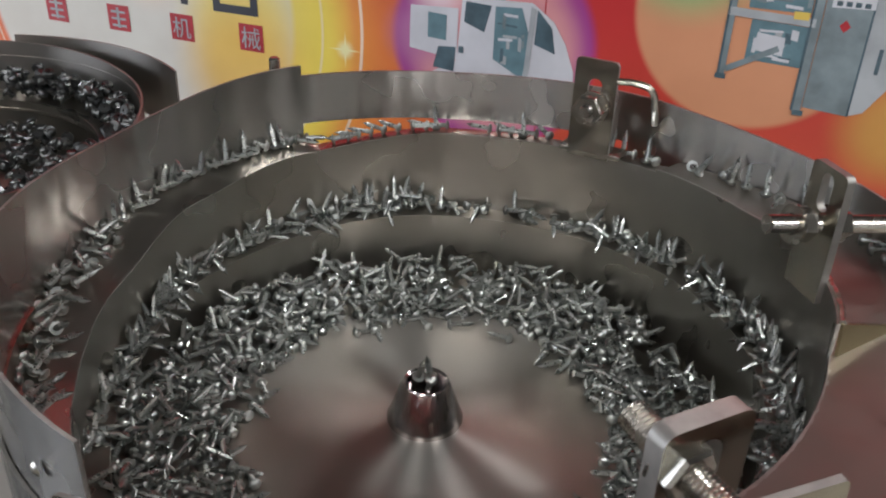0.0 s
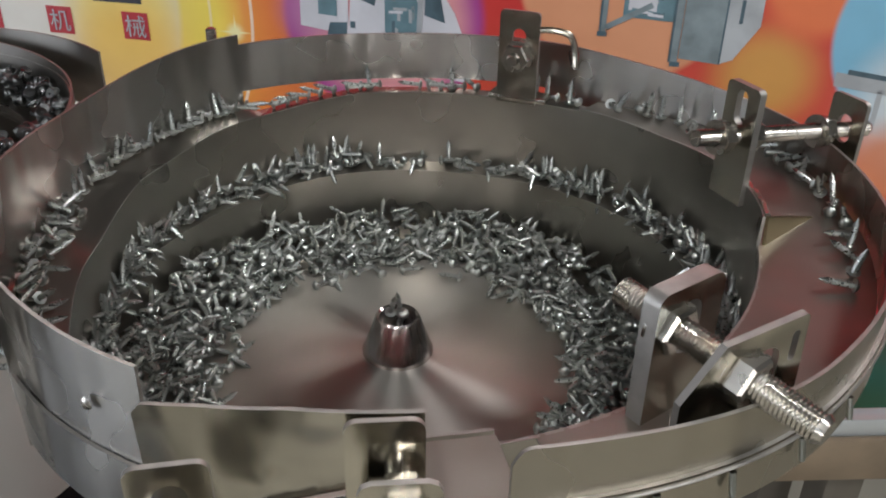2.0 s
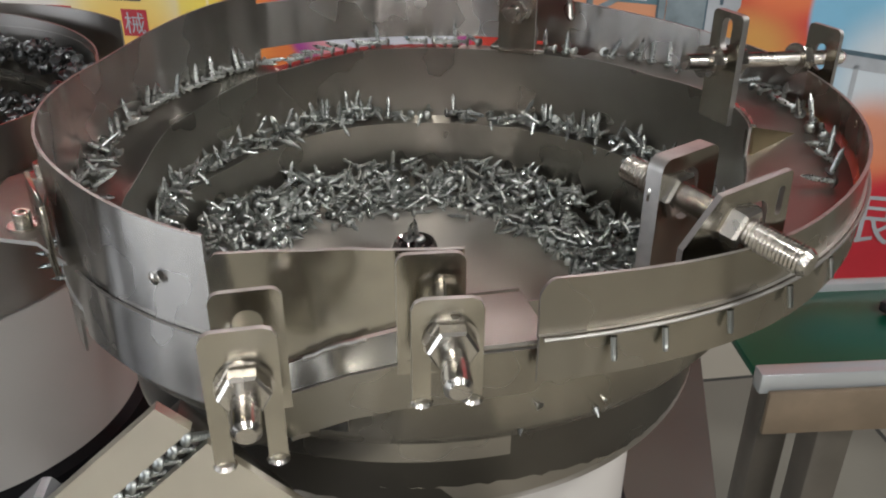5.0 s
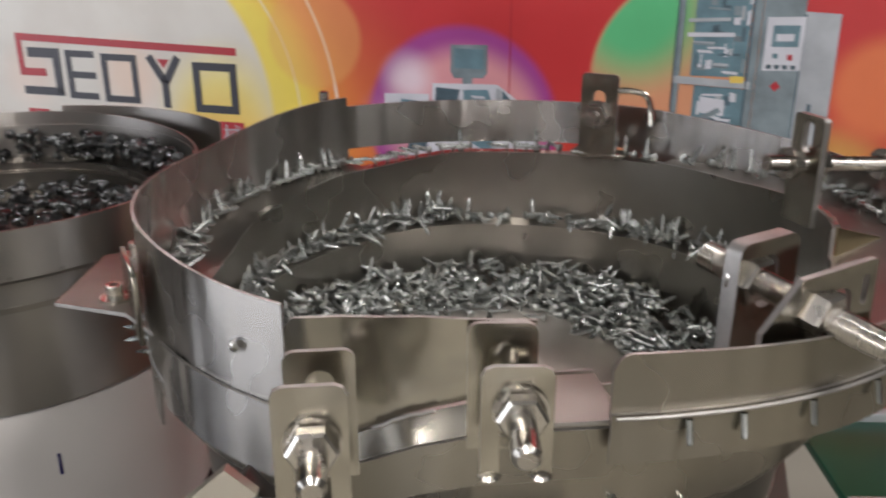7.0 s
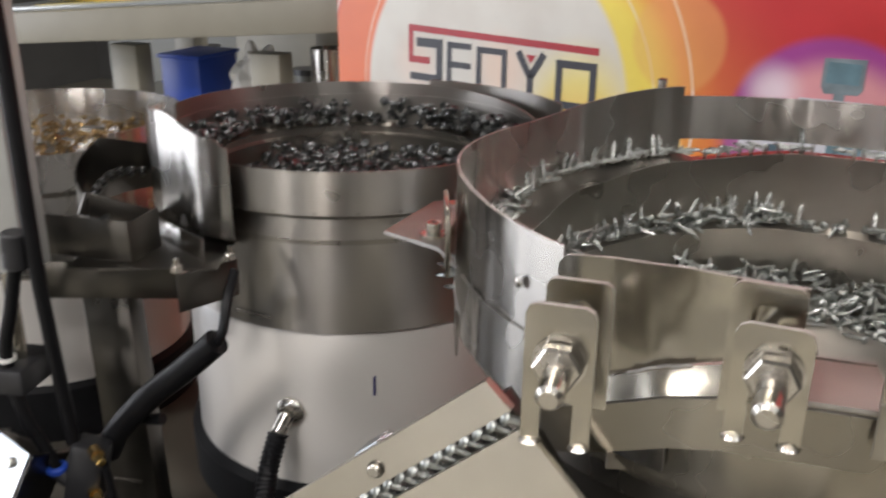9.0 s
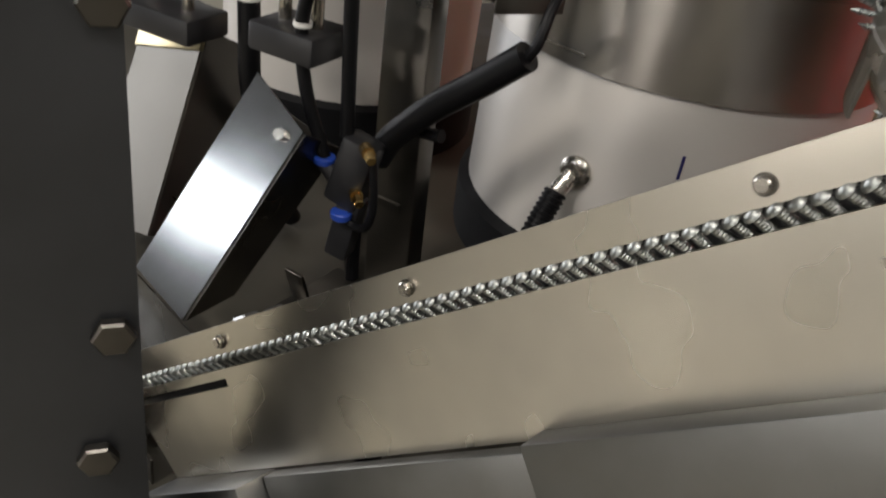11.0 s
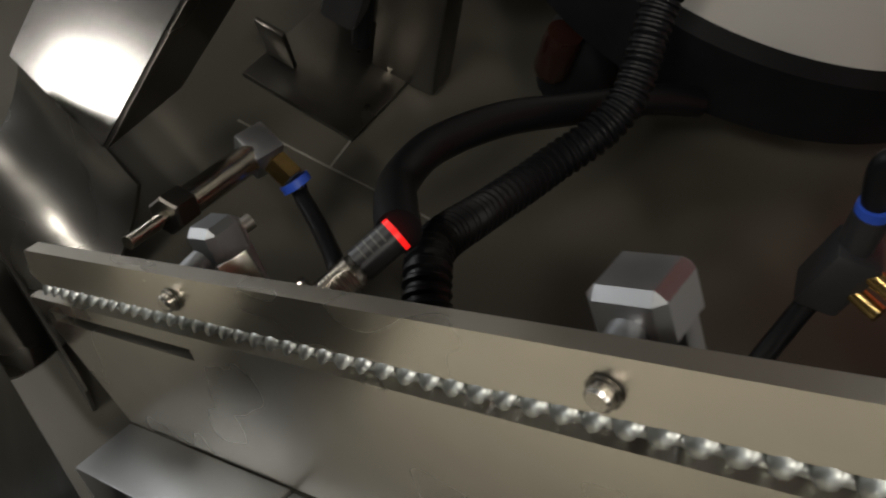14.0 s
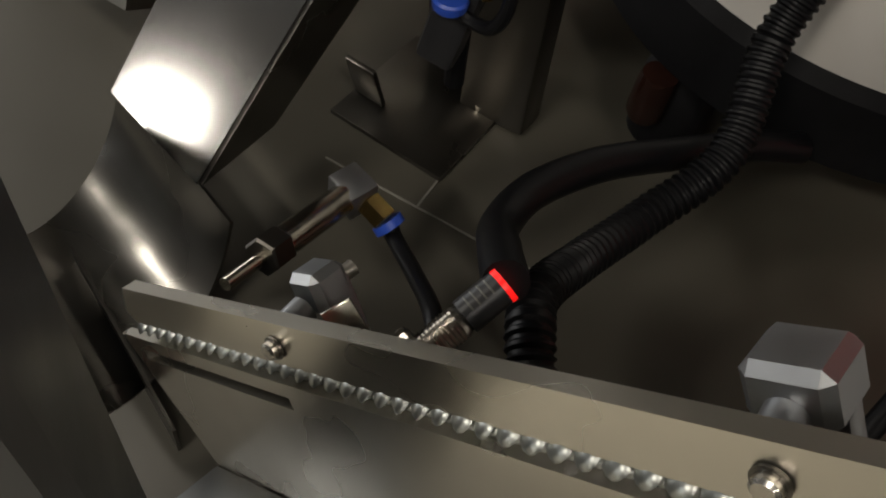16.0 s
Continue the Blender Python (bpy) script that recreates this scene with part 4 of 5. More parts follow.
# ---- foot plate on the table ----
foot = thing("foot_plate", "bent steel foot plate screwed to the table", "plate")
part("base", box(0.072, 0.080, 0.003, pose(-0.4985, -0.050, TZ + 0.0018, 0, 0, 8), 0.0006), DARKST, foot)
part("upright", box(0.060, 0.003, 0.10, pose(-0.500, -0.020, TZ + 0.053, 12, 0, 8), 0.0006), DARKST, foot)
part("ear", box(0.018, 0.003, 0.035, pose(-0.520, -0.078, TZ + 0.020, 20, 0, 8), 0.0006), DARKST, foot)
part("screw", rod((-0.477, -0.030, TZ + 0.003), (-0.477, -0.030, TZ + 0.007), 0.005, 14), BOLT, foot)

# ---- valve block with hoses ----
valve = thing("valve_block", "black plastic valve block with blue collars and brass screws", "valve")
vb = Vector((-0.464, -0.084, 0.950))
part("body", box(0.026, 0.022, 0.052, pose(*vb, 0, 14, 20), 0.004), BLACKP, valve)
part("stem", box(0.018, 0.018, 0.05, pose(vb.x - 0.003, vb.y, vb.z - 0.045, 0, 10, 20), 0.003), BLACKP, valve)
for p in ((-0.484, -0.094, 0.950), (-0.463, -0.094, 0.916)):
    part("collar", rod(p, Vector(p) + Vector((0, 0, 0.006)), 0.0074, 20, None, 0.0080, 0.001), BLUE, valve)
part("elbow", rod((-0.484, -0.094, 0.951), (-0.470, -0.088, 0.936), 0.0062, 16), BLACKP, valve)
for p in ((-0.452, -0.088, 0.973), (-0.459, -0.088, 0.938)):
    v = Vector(p)
    part("brass_screw", rod(v, v + Vector((0.009, -0.006, 0.001)), 0.0046, 14), BRASS, valve)
    part("knurled_end", hexagon(v + Vector((0.009, -0.006, 0.001)), v + Vector((0.017, -0.011, 0.0)), 0.0036), BRASS, valve)
part("loop", tube([(-0.443, -0.090, 0.972), (-0.440, -0.090, 0.955), (-0.438, -0.090, 0.932), (-0.443, -0.090, 0.917), (-0.454, -0.090, 0.913), (-0.463, -0.092, 0.917)], 0.0030, 10, 8), HOSE, valve)
part("hose", tube([(-0.470, -0.088, 0.975), (-0.471, -0.090, 1.02), (-0.469, -0.095, 1.07), (-0.466, -0.10, 1.13), (-0.466, -0.10, 1.26), (-0.47, -0.10, 1.38)], 0.0050, 12, 8), HOSE, valve)
part("hose", tube([(-0.484, -0.094, 0.955), (-0.500, -0.100, 1.00), (-0.505, -0.102, 1.045), (-0.492, -0.102, 1.085), (-0.480, -0.102, 1.125)], 0.0046, 12, 8), HOSE, valve)
part("coupling", rod((-0.481, -0.102, 1.115), (-0.478, -0.102, 1.14), 0.0085, 16, None, None, 0.001), BLACKP, valve)
part("cable_tie", lathe([(0.0050, -0.0015), (0.0062, -0.0015), (0.0062, 0.0015), (0.0050, 0.0015)], 14, Matrix.Translation((-0.5045, -0.102, 1.043))), PALE, valve)

# ---- air presses behind ----
def press(x, y, z0, w, gap):
    t = thing("air_press", "pale grey air cylinder with two guide rods", "air cylinder", pose(x, y, 0, 0, 0, 12), group="air cylinders")
    part("body", box(w, 0.03, 0.20, pose(-w * 0.28, 0, z0 + 0.17), 0.002), PRESSP, t)
    part("body", box(w * 0.62, 0.03, 0.24, pose(w * 0.46, 0.004, z0 + 0.17), 0.002), PRESSP, t)
    for dx in (-gap / 2, gap / 2):
        part("guide_rod", rod((dx, 0, z0 - 0.02), (dx, 0, z0 + 0.08), 0.0045, 14), PLATE, t)
    part("foot_block", box(w * 1.15, 0.045, 0.020, pose(0, 0, z0 - 0.028), 0.003), BLACKP, t)
    part("fitting", rod((w * 0.4, -0.02, z0 + 0.075), (w * 0.4, -0.03, z0 + 0.075), 0.005, 12), BRASS, t)
    return t


press(-0.520, -0.090, 1.055, 0.046, 0.026)
press(-0.655, -0.100, 1.030, 0.066, 0.036)
trunk = thing("hose_trunk", "thick black hose with a cable tie", "hose")
part("hose", tube([(-0.608, -0.075, 1.30), (-0.606, -0.075, 1.15), (-0.598, -0.072, 1.03), (-0.600, -0.065, 0.95), (-0.610, -0.03, 0.86), (-0.62, 0.0, 0.81)], 0.0085, 14, 8), HOSE, trunk)
part("cable_tie", lathe([(0.0088, -0.0015), (0.0100, -0.0015), (0.0100, 0.0015), (0.0088, 0.0015)], 16, Matrix.Translation((-0.598, -0.072, 1.03))), PALE, trunk)

# ---- dark side plate of the machine ----
side = thing("side_plate", "dark blued steel machine plate with hexagon bolts", "plate")
SM = frame_from(Vector((-0.347, -0.319, 0.0)), (-0.5, -0.866, 0), (0, 0, 1))
part("sheet", plate([(0, TZ + 0.001), (0.12, TZ + 0.001), (0.12, 1.171), (0.004, 1.171), (0.0, 1.165)], 0.010, SM @ pose(0, 0, 0)), DARKPL, side)
part("back_flange", plate([(0, TZ + 0.001), (0.012, TZ + 0.001), (0.012, 1.165), (0, 1.165)], 0.045, SM @ pose(0.004, 0, 0.010)), DARKPL, side)
for u, z in ((0.010, 0.996), (0.006, 1.130), (0.036, 1.159), (0.020, 0.93)):
    p = SM @ Vector((u, z, 0))
    o = SM.to_3x3() @ Vector((0, 0, 1))
    if o.x < 0:
        o = -o
    q = p + o * 0.0005
    part("hex_bolt", hexagon(q, q + o * 0.006, 0.0088), DARKST, side)


# ---- screws ----
def turned(profile, steps):
    """Vertices and faces of a profile turned round z."""
    vs, fs = [], []
    for r, z in profile:
        for k in range(steps):
            a = 2 * math.pi * k / steps
            vs.append((r * math.cos(a), r * math.sin(a), z))
    n = len(profile)
    for i in range(n - 1):
        for k in range(steps):
            k2 = (k + 1) % steps
            fs.append((i * steps + k, (i + 1) * steps + k, (i + 1) * steps + k2, i * steps + k2))
    return np.array(vs), np.array(fs)


def screw_shape(length=0.0158, shank=0.0017, head=0.0036, dome=0.0022, steps=8, pitch=0.0013):
    prof = [(0.0002, dome), (head * 0.55, dome * 0.85), (head * 0.9, dome * 0.4), (head, 0.0), (shank, -0.0001)]
    z, k = -0.0006, 0
    while z > -length + 0.003:
        prof.append((shank * (1.0 if k % 2 else 0.80), z))
        z -= pitch / 2
        k += 1
    prof.append((0.0001, -length))
    return turned(prof, steps)


def fat_screw_shape(steps=10):
    return turned([(0.0004, 0.0006), (0.0009, 0.0007), (0.0010, 0.0016), (0.0040, 0.0014), (0.0049, 0.0), (0.0048, -0.0008), (0.0026, -0.0012),
                   (0.0026, -0.0022), (0.0022, -0.003), (0.0026, -0.0038), (0.0022, -0.0046), (0.0026, -0.0054), (0.0022, -0.0062), (0.0001, -0.0066)], steps)


def mesh_of(name, shape, mat):
    me = bpy.data.meshes.new(name)
    me.from_pydata(shape[0].tolist(), [], shape[1].tolist())
    me.materials.append(mat)
    me.shade_smooth()
    me.set_sharp_from_angle(angle=radians(40))
    return me


def heap(name, shape, poses, mat, label, category):
    """Many small pieces in one mesh."""
    vs = np.concatenate([shape[0] @ np.array(m.to_3x3()).T + np.array(m.translation) for m in poses])
    n = len(shape[0])
    fs = np.concatenate([shape[1] + n * i for i in range(len(poses))])
    ob = new(name, mesh_of(name, (vs, fs), mat))
    return tagged(ob, label, category, kind="stuff")


rnd = random.Random(7)
SHAPE = screw_shape()


def tumble(p, tilt=None):
    """A random pose for a lying screw: its axis mostly flat."""
    t = rnd.gauss(82, 28) if tilt is None else tilt
    return Matrix.Translation(p) @ Euler((0, radians(t), radians(rnd.uniform(0, 360))), "XYZ").to_matrix().to_4x4()


def screw_coat(mat):
    """Small differences of tone from piece to piece."""
    nt = mat.node_tree
    geo = nt.nodes.new("ShaderNodeNewGeometry")
    mr = nt.nodes.new("ShaderNodeMapRange")
    mr.inputs["To Min"].default_value, mr.inputs["To Max"].default_value = 0.25, 0.45
    nt.links.new(geo.outputs["Random Per Island"], mr.inputs["Value"])
    nt.links.new(mr.outputs[0], nt.nodes["Principled BSDF"].inputs["Roughness"])


screw_coat(SCREW)
screw_coat(DARKSCREW)
screw_coat(GOLDSCREW)

poses = []
for i in range(1200):
    az = rnd.uniform(-62, 238)
    edge = 0.102 + 0.007 * noise.noise(Vector((math.cos(radians(az)) * 3, math.sin(radians(az)) * 3, 0.3))) + 0.010 * max(0, math.sin(radians(az)))
    wall_r = ri(0.0) - 0.007 if -40 < az < 200 else 0.158
    r = math.sqrt(rnd.uniform(edge ** 2, wall_r ** 2))
    f = (r - edge) / (wall_r - edge)
    top = floor_z(r) + 0.003 + 0.026 * f ** 0.8
    z = max(floor_z(r) + 0.0028, top - rnd.random() ** 1.6 * 0.011)
    poses.append(tumble(pol(az, r, z)))
for i in range(26):
    az = rnd.uniform(-50, 230)
    poses.append(tumble(pol(az, rnd.uniform(0.094, 0.104), floor_z(0.1) + 0.0028), 88))
heap("screw_heap", SHAPE, poses, SCREW, "loose heap of zinc plated pan head screws", "screws")

poses = []
for i in range(470):
    s = rnd.uniform(-0.30, 0.48)
    side_s = min(1.0, abs(s) / 0.22)
    deep = 1.0 if s < 0 else side_s
    if rnd.random() > 0.45 + 0.55 * deep:
        continue
    v = 0.25 + 0.65 * rnd.random()
    r = ri(s) + (ro(s) - ri(s)) * v
    z = zt(s) + 0.0035 + rnd.random() ** 2 * 0.006 * (0.5 + deep)
    poses.append(tumble(pol(az_of(s), r, z), rnd.choice((None, None, rnd.gauss(170, 18)))))
heap("screw_row", SHAPE, poses, SCREW, "crowded row of zinc screws on the spiral track", "screws")

SCREW_ME = mesh_of("screw", SHAPE, SCREW)


def single_screw(m):
    ob = new("screw", SCREW_ME)
    ob.matrix_basis = m
    return tagged(ob, "zinc plated pan head screw on the feeder track", "screw", "screws on the outer track")


def leaning(az, r, z, lean, swing):
    """A screw standing on its head, its tip leaning by lean degrees towards azimuth swing."""
    q = pol(swing, math.sin(radians(lean)), math.cos(radians(lean)))
    return Matrix.Translation(pol(az, r, z)) @ (-q).to_track_quat("Z", "Y").to_matrix().to_4x4()


s = 0.684
while s < 0.925:
    az = az_of(s)
    span = ro(s) - ri(s)
    if s < 0.80:
        for k in range(3):
            single_screw(leaning(az + rnd.uniform(-1, 1), ro(s) - 0.004 - 0.0045 * k, zt(s) + bank(s) * (0.85 - 0.2 * k) + 0.003 + rnd.random() * 0.002, rnd.uniform(50, 90), az + rnd.choice((0, 180)) + rnd.uniform(-50, 50)))
        s += 0.0085
    else:
        if rnd.random() < 0.42:
            single_screw(leaning(az, ro(s) - 0.0055, zt(s) + bank(s) * 0.7 + 0.002, rnd.uniform(0, 22), rnd.uniform(0, 360)))
        else:
            single_screw(leaning(az, ro(s) - 0.006, zt(s) + bank(s) * 0.7 + 0.0035, rnd.uniform(75, 92), az + rnd.choice((55, 235)) + rnd.uniform(-12, 12)))
        s += rnd.uniform(0.004, 0.0065)
s = 0.935
while s < 1.13:
    az = az_of(s)
    if rnd.random() < 0.12:
        single_screw(leaning(az, ri(s) + 0.007, zt(s) + 0.002, rnd.uniform(0, 15), rnd.uniform(0, 360)))
    elif rnd.random() < 0.75:
        single_screw(leaning(az, ri(s) + 0.0065, zt(s) + 0.0034, rnd.uniform(80, 92), az + rnd.choice((90, 270, 80, 260, 60)) + rnd.uniform(-15, 15)))
    s += rnd.uniform(0.0055, 0.009)
s = 1.14
while s < 1.34:
    az = az_of(s)
    single_screw(leaning(az, ro(s) - rnd.uniform(0.005, 0.012), zt(s) + 0.003, rnd.choice((rnd.uniform(0, 40), rnd.uniform(70, 92))), rnd.uniform(0, 360)))
    s += rnd.uniform(0.006, 0.012)
single_screw(Matrix.Translation((0.003, -0.002, 1.109)) @ pose(0, 0, 0, 25, 10, 0))
single_screw(Matrix.Translation((-0.004, 0.002, 1.108)) @ pose(0, 0, 0, -160, 12, 0))
single_screw(Matrix.Translation((0.002, 0.005, 1.106)) @ pose(0, 0, 0, 190, -8, 0))

# row of screws hanging in the rail
RAIL_SHAPE = screw_shape(0.0135, 0.0019, 0.0036, 0.0019, 12)
RAIL_ME = mesh_of("rail_screw", RAIL_SHAPE, SCREW)
u = -0.062
while u < 0.388:
    ob = new("rail_screw", RAIL_ME)
    q = (up3 * 0.80 + nrm * 0.60).normalized()
    ob.matrix_basis = Matrix.Translation(on_rail(u, -0.0078, -0.0012)) @ (q + ax * rnd.uniform(0.15, 0.40)).to_track_quat("Z", "Y").to_matrix().to_4x4()
    tagged(ob, "bright screw hanging by its head in the rail", "screw", "screws in the rail")
    u += 0.0069

# screws of the second and third bowl
FAT = fat_screw_shape()
c2 = Vector((*B2, 0))
poses = []
for i in range(420):
    az, r = rnd.uniform(0, 360), math.sqrt(rnd.uniform(0, 0.120 ** 2))
    poses.append(tumble(c2 + pol(az, r, 1.117 + rnd.random() * 0.012), rnd.gauss(40, 40)))
for i in range(330):
    az, r = rnd.uniform(-30, 205), rnd.uniform(0.132, 0.155)
    z = 1.142 + rnd.random() ** 1.4 * 0.020
    poses.append(tumble(c2 + pol(az, r, z), rnd.gauss(60, 35)))
heap("dark_screw_heap", FAT, poses, DARKSCREW, "heap of short dark cross head screws", "screws")
part("outer_ledge", lathe([(0.126, 1.132), (0.160, 1.136), (0.160, 1.134), (0.126, 1.130)], 64), STEEL_IN, bowl2)
poses = []
for k in range(15):
    a = 250 - 9.2 * k
    p = Vector((-0.468, 0.062, 0)) + pol(a, 0.072, 1.117 + 0.018 * (1 - abs(a - 180) / 75))
    ob = new("dark_screw", mesh_of("dark_screw", FAT, DARKSCREW) if k == 0 else first)
    if k == 0:
        first = ob.data
    ob.matrix_basis = Matrix.Translation(p) @ pose(0, 0, 0, 35, 0, a + 90)
    tagged(ob, "short dark cross head screw in the outlet", "screw", "screws in the outlet channel")
c3 = Vector((*B3, 0))
for i in range(420):
    az, r = rnd.uniform(0, 360), math.sqrt(rnd.uniform(0, 0.150 ** 2))
    poses.append(tumble(c3 + pol(az, r, 1.085 + rnd.random() * 0.016), rnd.gauss(70, 35)))
heap("brass_screw_heap", screw_shape(0.012, 0.0015, 0.0036, 0.002, 6), poses, GOLDSCREW, "heap of dark and brass coloured screws", "screws")


# ---- banner ----
BO = Vector((-0.762, 1.196, 0))
BD = Vector((0.944, -0.329, 0)).normalized()
BM = Matrix((BD, Vector((0, 0, 1)), BD.cross(Vector((0, 0, 1))))).transposed().to_4x4()
BM.translation = BO


def print_material():
    """The banner's print: soft coloured discs over a red ground."""
    m = bpy.data.materials.new("banner_print")
    m.use_nodes = True
    nt = m.node_tree
    b = nt.nodes["Principled BSDF"]
    b.inputs["Roughness"].default_value = 0.42
    tc = nt.nodes.new("ShaderNodeTexCoord")

    def maths(op, a, c=None):
        n = nt.nodes.new("ShaderNodeMath")
        n.operation = op
        for i, v in enumerate((a, c)):
            if v is None:
                continue
            if isinstance(v, (int, float)):
                n.inputs[i].default_value = v
            else:
                nt.links.new(v, n.inputs[i])
        return n.outputs[0]

    sep = nt.nodes.new("ShaderNodeSeparateXYZ")
    nt.links.new(tc.outputs["Object"], sep.inputs[0])
    ux, uy = sep.outputs[0], sep.outputs[1]

    def dist(cx, cy, sy=1.0):
        dx, dy = maths("SUBTRACT", ux, cx), maths("MULTIPLY", maths("SUBTRACT", uy, cy), sy)
        return maths("SQRT", maths("ADD", maths("MULTIPLY", dx, dx), maths("MULTIPLY", dy, dy)))

    def ramp(v, lo, hi, a=1.0, c=0.0):
        n = nt.nodes.new("ShaderNodeMapRange")
        n.interpolation_type = "SMOOTHSTEP"
        for key, val in (("From Min", lo), ("From Max", hi), ("To Min", a), ("To Max", c)):
            n.inputs[key].default_value = val
        nt.links.new(v, n.inputs["Value"])
        return n.outputs[0]

    def over(base, colour, fac):
        n = nt.nodes.new("ShaderNodeMixRGB")
        nt.links.new(fac, n.inputs[0])
        if isinstance(base, tuple):
            n.inputs[1].default_value = (*base, 1)
        else:
            nt.links.new(base, n.inputs[1])
        n.inputs[2].default_value = (*colour, 1)
        return n.outputs[0]

    c = over((0.52, 0.028, 0.03), (0.62, 0.11, 0.05), ramp(uy, 0.75, 1.15))
    c = over(c, (0.50, 0.02, 0.035), ramp(uy, 0.84, 0.80, 0.0, 1.0))
    c = over(c, (0.78, 0.25, 0.05), ramp(dist(0.45, 0.90), 0.12, 0.46))            # orange glow
    c = over(c, (0.72, 0.13, 0.06), ramp(dist(0.20, 1.015), 0.425, 0.44))
    c = over(c, (0.82, 0.38, 0.05), ramp(dist(0.24, 1.0), 0.30, 0.46))
    c = over(c, (0.86, 0.68, 0.10), ramp(dist(0.28, 0.99), 0.29, 0.37))              # yellow rim
    c = over(c, (0.66, 0.12, 0.05), maths("MULTIPLY", ramp(dist(0.20, 1.015), 0.44, 0.425, 0.0, 1.0), ramp(ux, -0.02, -0.10, 0.0, 1.0)))
    c = over(c, (0.74, 0.16, 0.05), maths("MULTIPLY", ramp(dist(0.20, 1.015), 0.436, 0.43, 0.0, 1.0), ramp(ux, -0.10, -0.03, 1.0, 0.0)))
    c = over(c, (0.68, 0.65, 0.59), ramp(dist(0.20, 1.015), 0.31, 0.324))            # pale disc
    c = over(c, (0.84, 0.70, 0.18), maths("MULTIPLY", ramp(dist(0.42, 1.02), 0.04, 0.15), 0.9))
    c = over(c, (0.82, 0.55, 0.40), maths("MULTIPLY", ramp(dist(0.24, 1.08), 0.02, 0.09), 0.55))
    c = over(c, (0.82, 0.62, 0.52), maths("MULTIPLY", ramp(dist(0.02, 1.07), 0.02, 0.08), 0.5))
    c = over(c, (0.80, 0.50, 0.10), maths("MULTIPLY", ramp(dist(0.42, 0.93), 0.05, 0.16), 0.9))
    c = over(c, (0.82, 0.72, 0.60), maths("MULTIPLY", ramp(maths("ABSOLUTE", maths("SUBTRACT", dist(0.20, 1.015), 0.440)), 0.0015, 0.0035), 0.8))
    c = over(c, (0.82, 0.72, 0.55), maths("MULTIPLY", ramp(maths("ABSOLUTE", maths("SUBTRACT", dist(0.22, 1.015), 0.350)), 0.0012, 0.003), 0.6))
    c = over(c, (0.80, 0.40, 0.12), maths("MULTIPLY", ramp(dist(0.60, 1.16), 0.075, 0.09), 0.45))
    # violet bubble
    c = over(c, (0.34, 0.05, 0.26), ramp(dist(0.853, 1.030), 0.148, 0.166))
    c = over(c, (0.68, 0.30, 0.32), ramp(dist(0.858, 1.022), 0.105, 0.152))
    c = over(c, (0.80, 0.66, 0.72), maths("MULTIPLY", ramp(dist(0.765, 1.10), 0.005, 0.06), 0.9))
    c = over(c, (0.45, 0.18, 0.36), maths("MULTIPLY", ramp(dist(0.735, 1.03), 0.01, 0.07), 0.8))
    # green and orange bubble on the right
    c = over(c, (0.66, 0.30, 0.16), ramp(dist(1.215, 1.12), 0.150, 0.162))
    c = over(c, (0.10, 0.48, 0.20), maths("MULTIPLY", ramp(dist(1.12, 1.22), 0.05, 0.14), ramp(dist(1.215, 1.12), 0.150, 0.160)))
    c = over(c, (0.62, 0.36, 0.08), maths("MULTIPLY", ramp(dist(1.42, 0.99), 0.03, 0.10), 0.8))
    c = over(c, (0.70, 0.17, 0.06), ramp(dist(1.47, 1.12), 0.05, 0.09))
    # blue bubble
    c = over(c, (0.20, 0.45, 0.62), ramp(dist(1.66, 1.06), 0.155, 0.165))
    c = over(c, (0.66, 0.70, 0.72), maths("MULTIPLY", ramp(dist(1.65, 0.96), 0.06, 0.14), 0.9))
    c = over(c, (0.70, 0.25, 0.12), maths("MULTIPLY", ramp(dist(1.62, 0.87), 0.03, 0.09), 0.9))
    # star
    c = over(c, (0.88, 0.82, 0.45), ramp(dist(0.61, 0.989), 0.002, 0.02))
    for sx_, sy_ in ((1.0, 14.0), (14.0, 1.0)):
        dx = maths("MULTIPLY", maths("SUBTRACT", ux, 0.61), sx_)
        dy = maths("MULTIPLY", maths("SUBTRACT", uy, 0.989), sy_)
        c = over(c, (0.88, 0.80, 0.42), ramp(maths("SQRT", maths("ADD", maths("MULTIPLY", dx, dx), maths("MULTIPLY", dy, dy))), 0.01, 0.035))
    n = nt.nodes.new("ShaderNodeTexNoise")
    n.inputs["Scale"].default_value, n.inputs["Detail"].default_value = 7, 4
    nt.links.new(tc.outputs["Object"], n.inputs["Vector"])
    mixn = nt.nodes.new("ShaderNodeMixRGB")
    mixn.blend_type = "MULTIPLY"
    nt.links.new(ramp(n.outputs[0], 0.3, 0.7, 0.0, 0.22), mixn.inputs[0])
    nt.links.new(c, mixn.inputs[1])
    mixn.inputs[2].default_value = (0.6, 0.5, 0.45, 1)
    nt.links.new(mixn.outputs[0], b.inputs["Base Color"])
    return m


banner = thing("banner", "red and orange printed exhibition banner with machine pictures", "banner", BM)
part("sheet", box(2.4, 1.35, 0.004, pose(0.985, 1.275, -0.004)), print_material(), banner, "", False)
LOGO_D = material("print_black", (0.03, 0.03, 0.04), 0.45, 0.0, 0.1, 30)
LOGO_R = material("print_red", (0.42, 0.02, 0.03), 0.45, 0.0, 0.1, 30)
P_GREY = material("print_grey", (0.22, 0.27, 0.29), 0.45, 0.0, 0.35, 25)
P_LIGHT = material("print_light", (0.42, 0.44, 0.46), 0.45, 0.0, 0.25, 18)
P_DARK = material("print_dark", (0.08, 0.13, 0.16), 0.45, 0.0, 0.4, 30)
P_YEL = material("print_yellow", (0.7, 0.5, 0.1), 0.45)


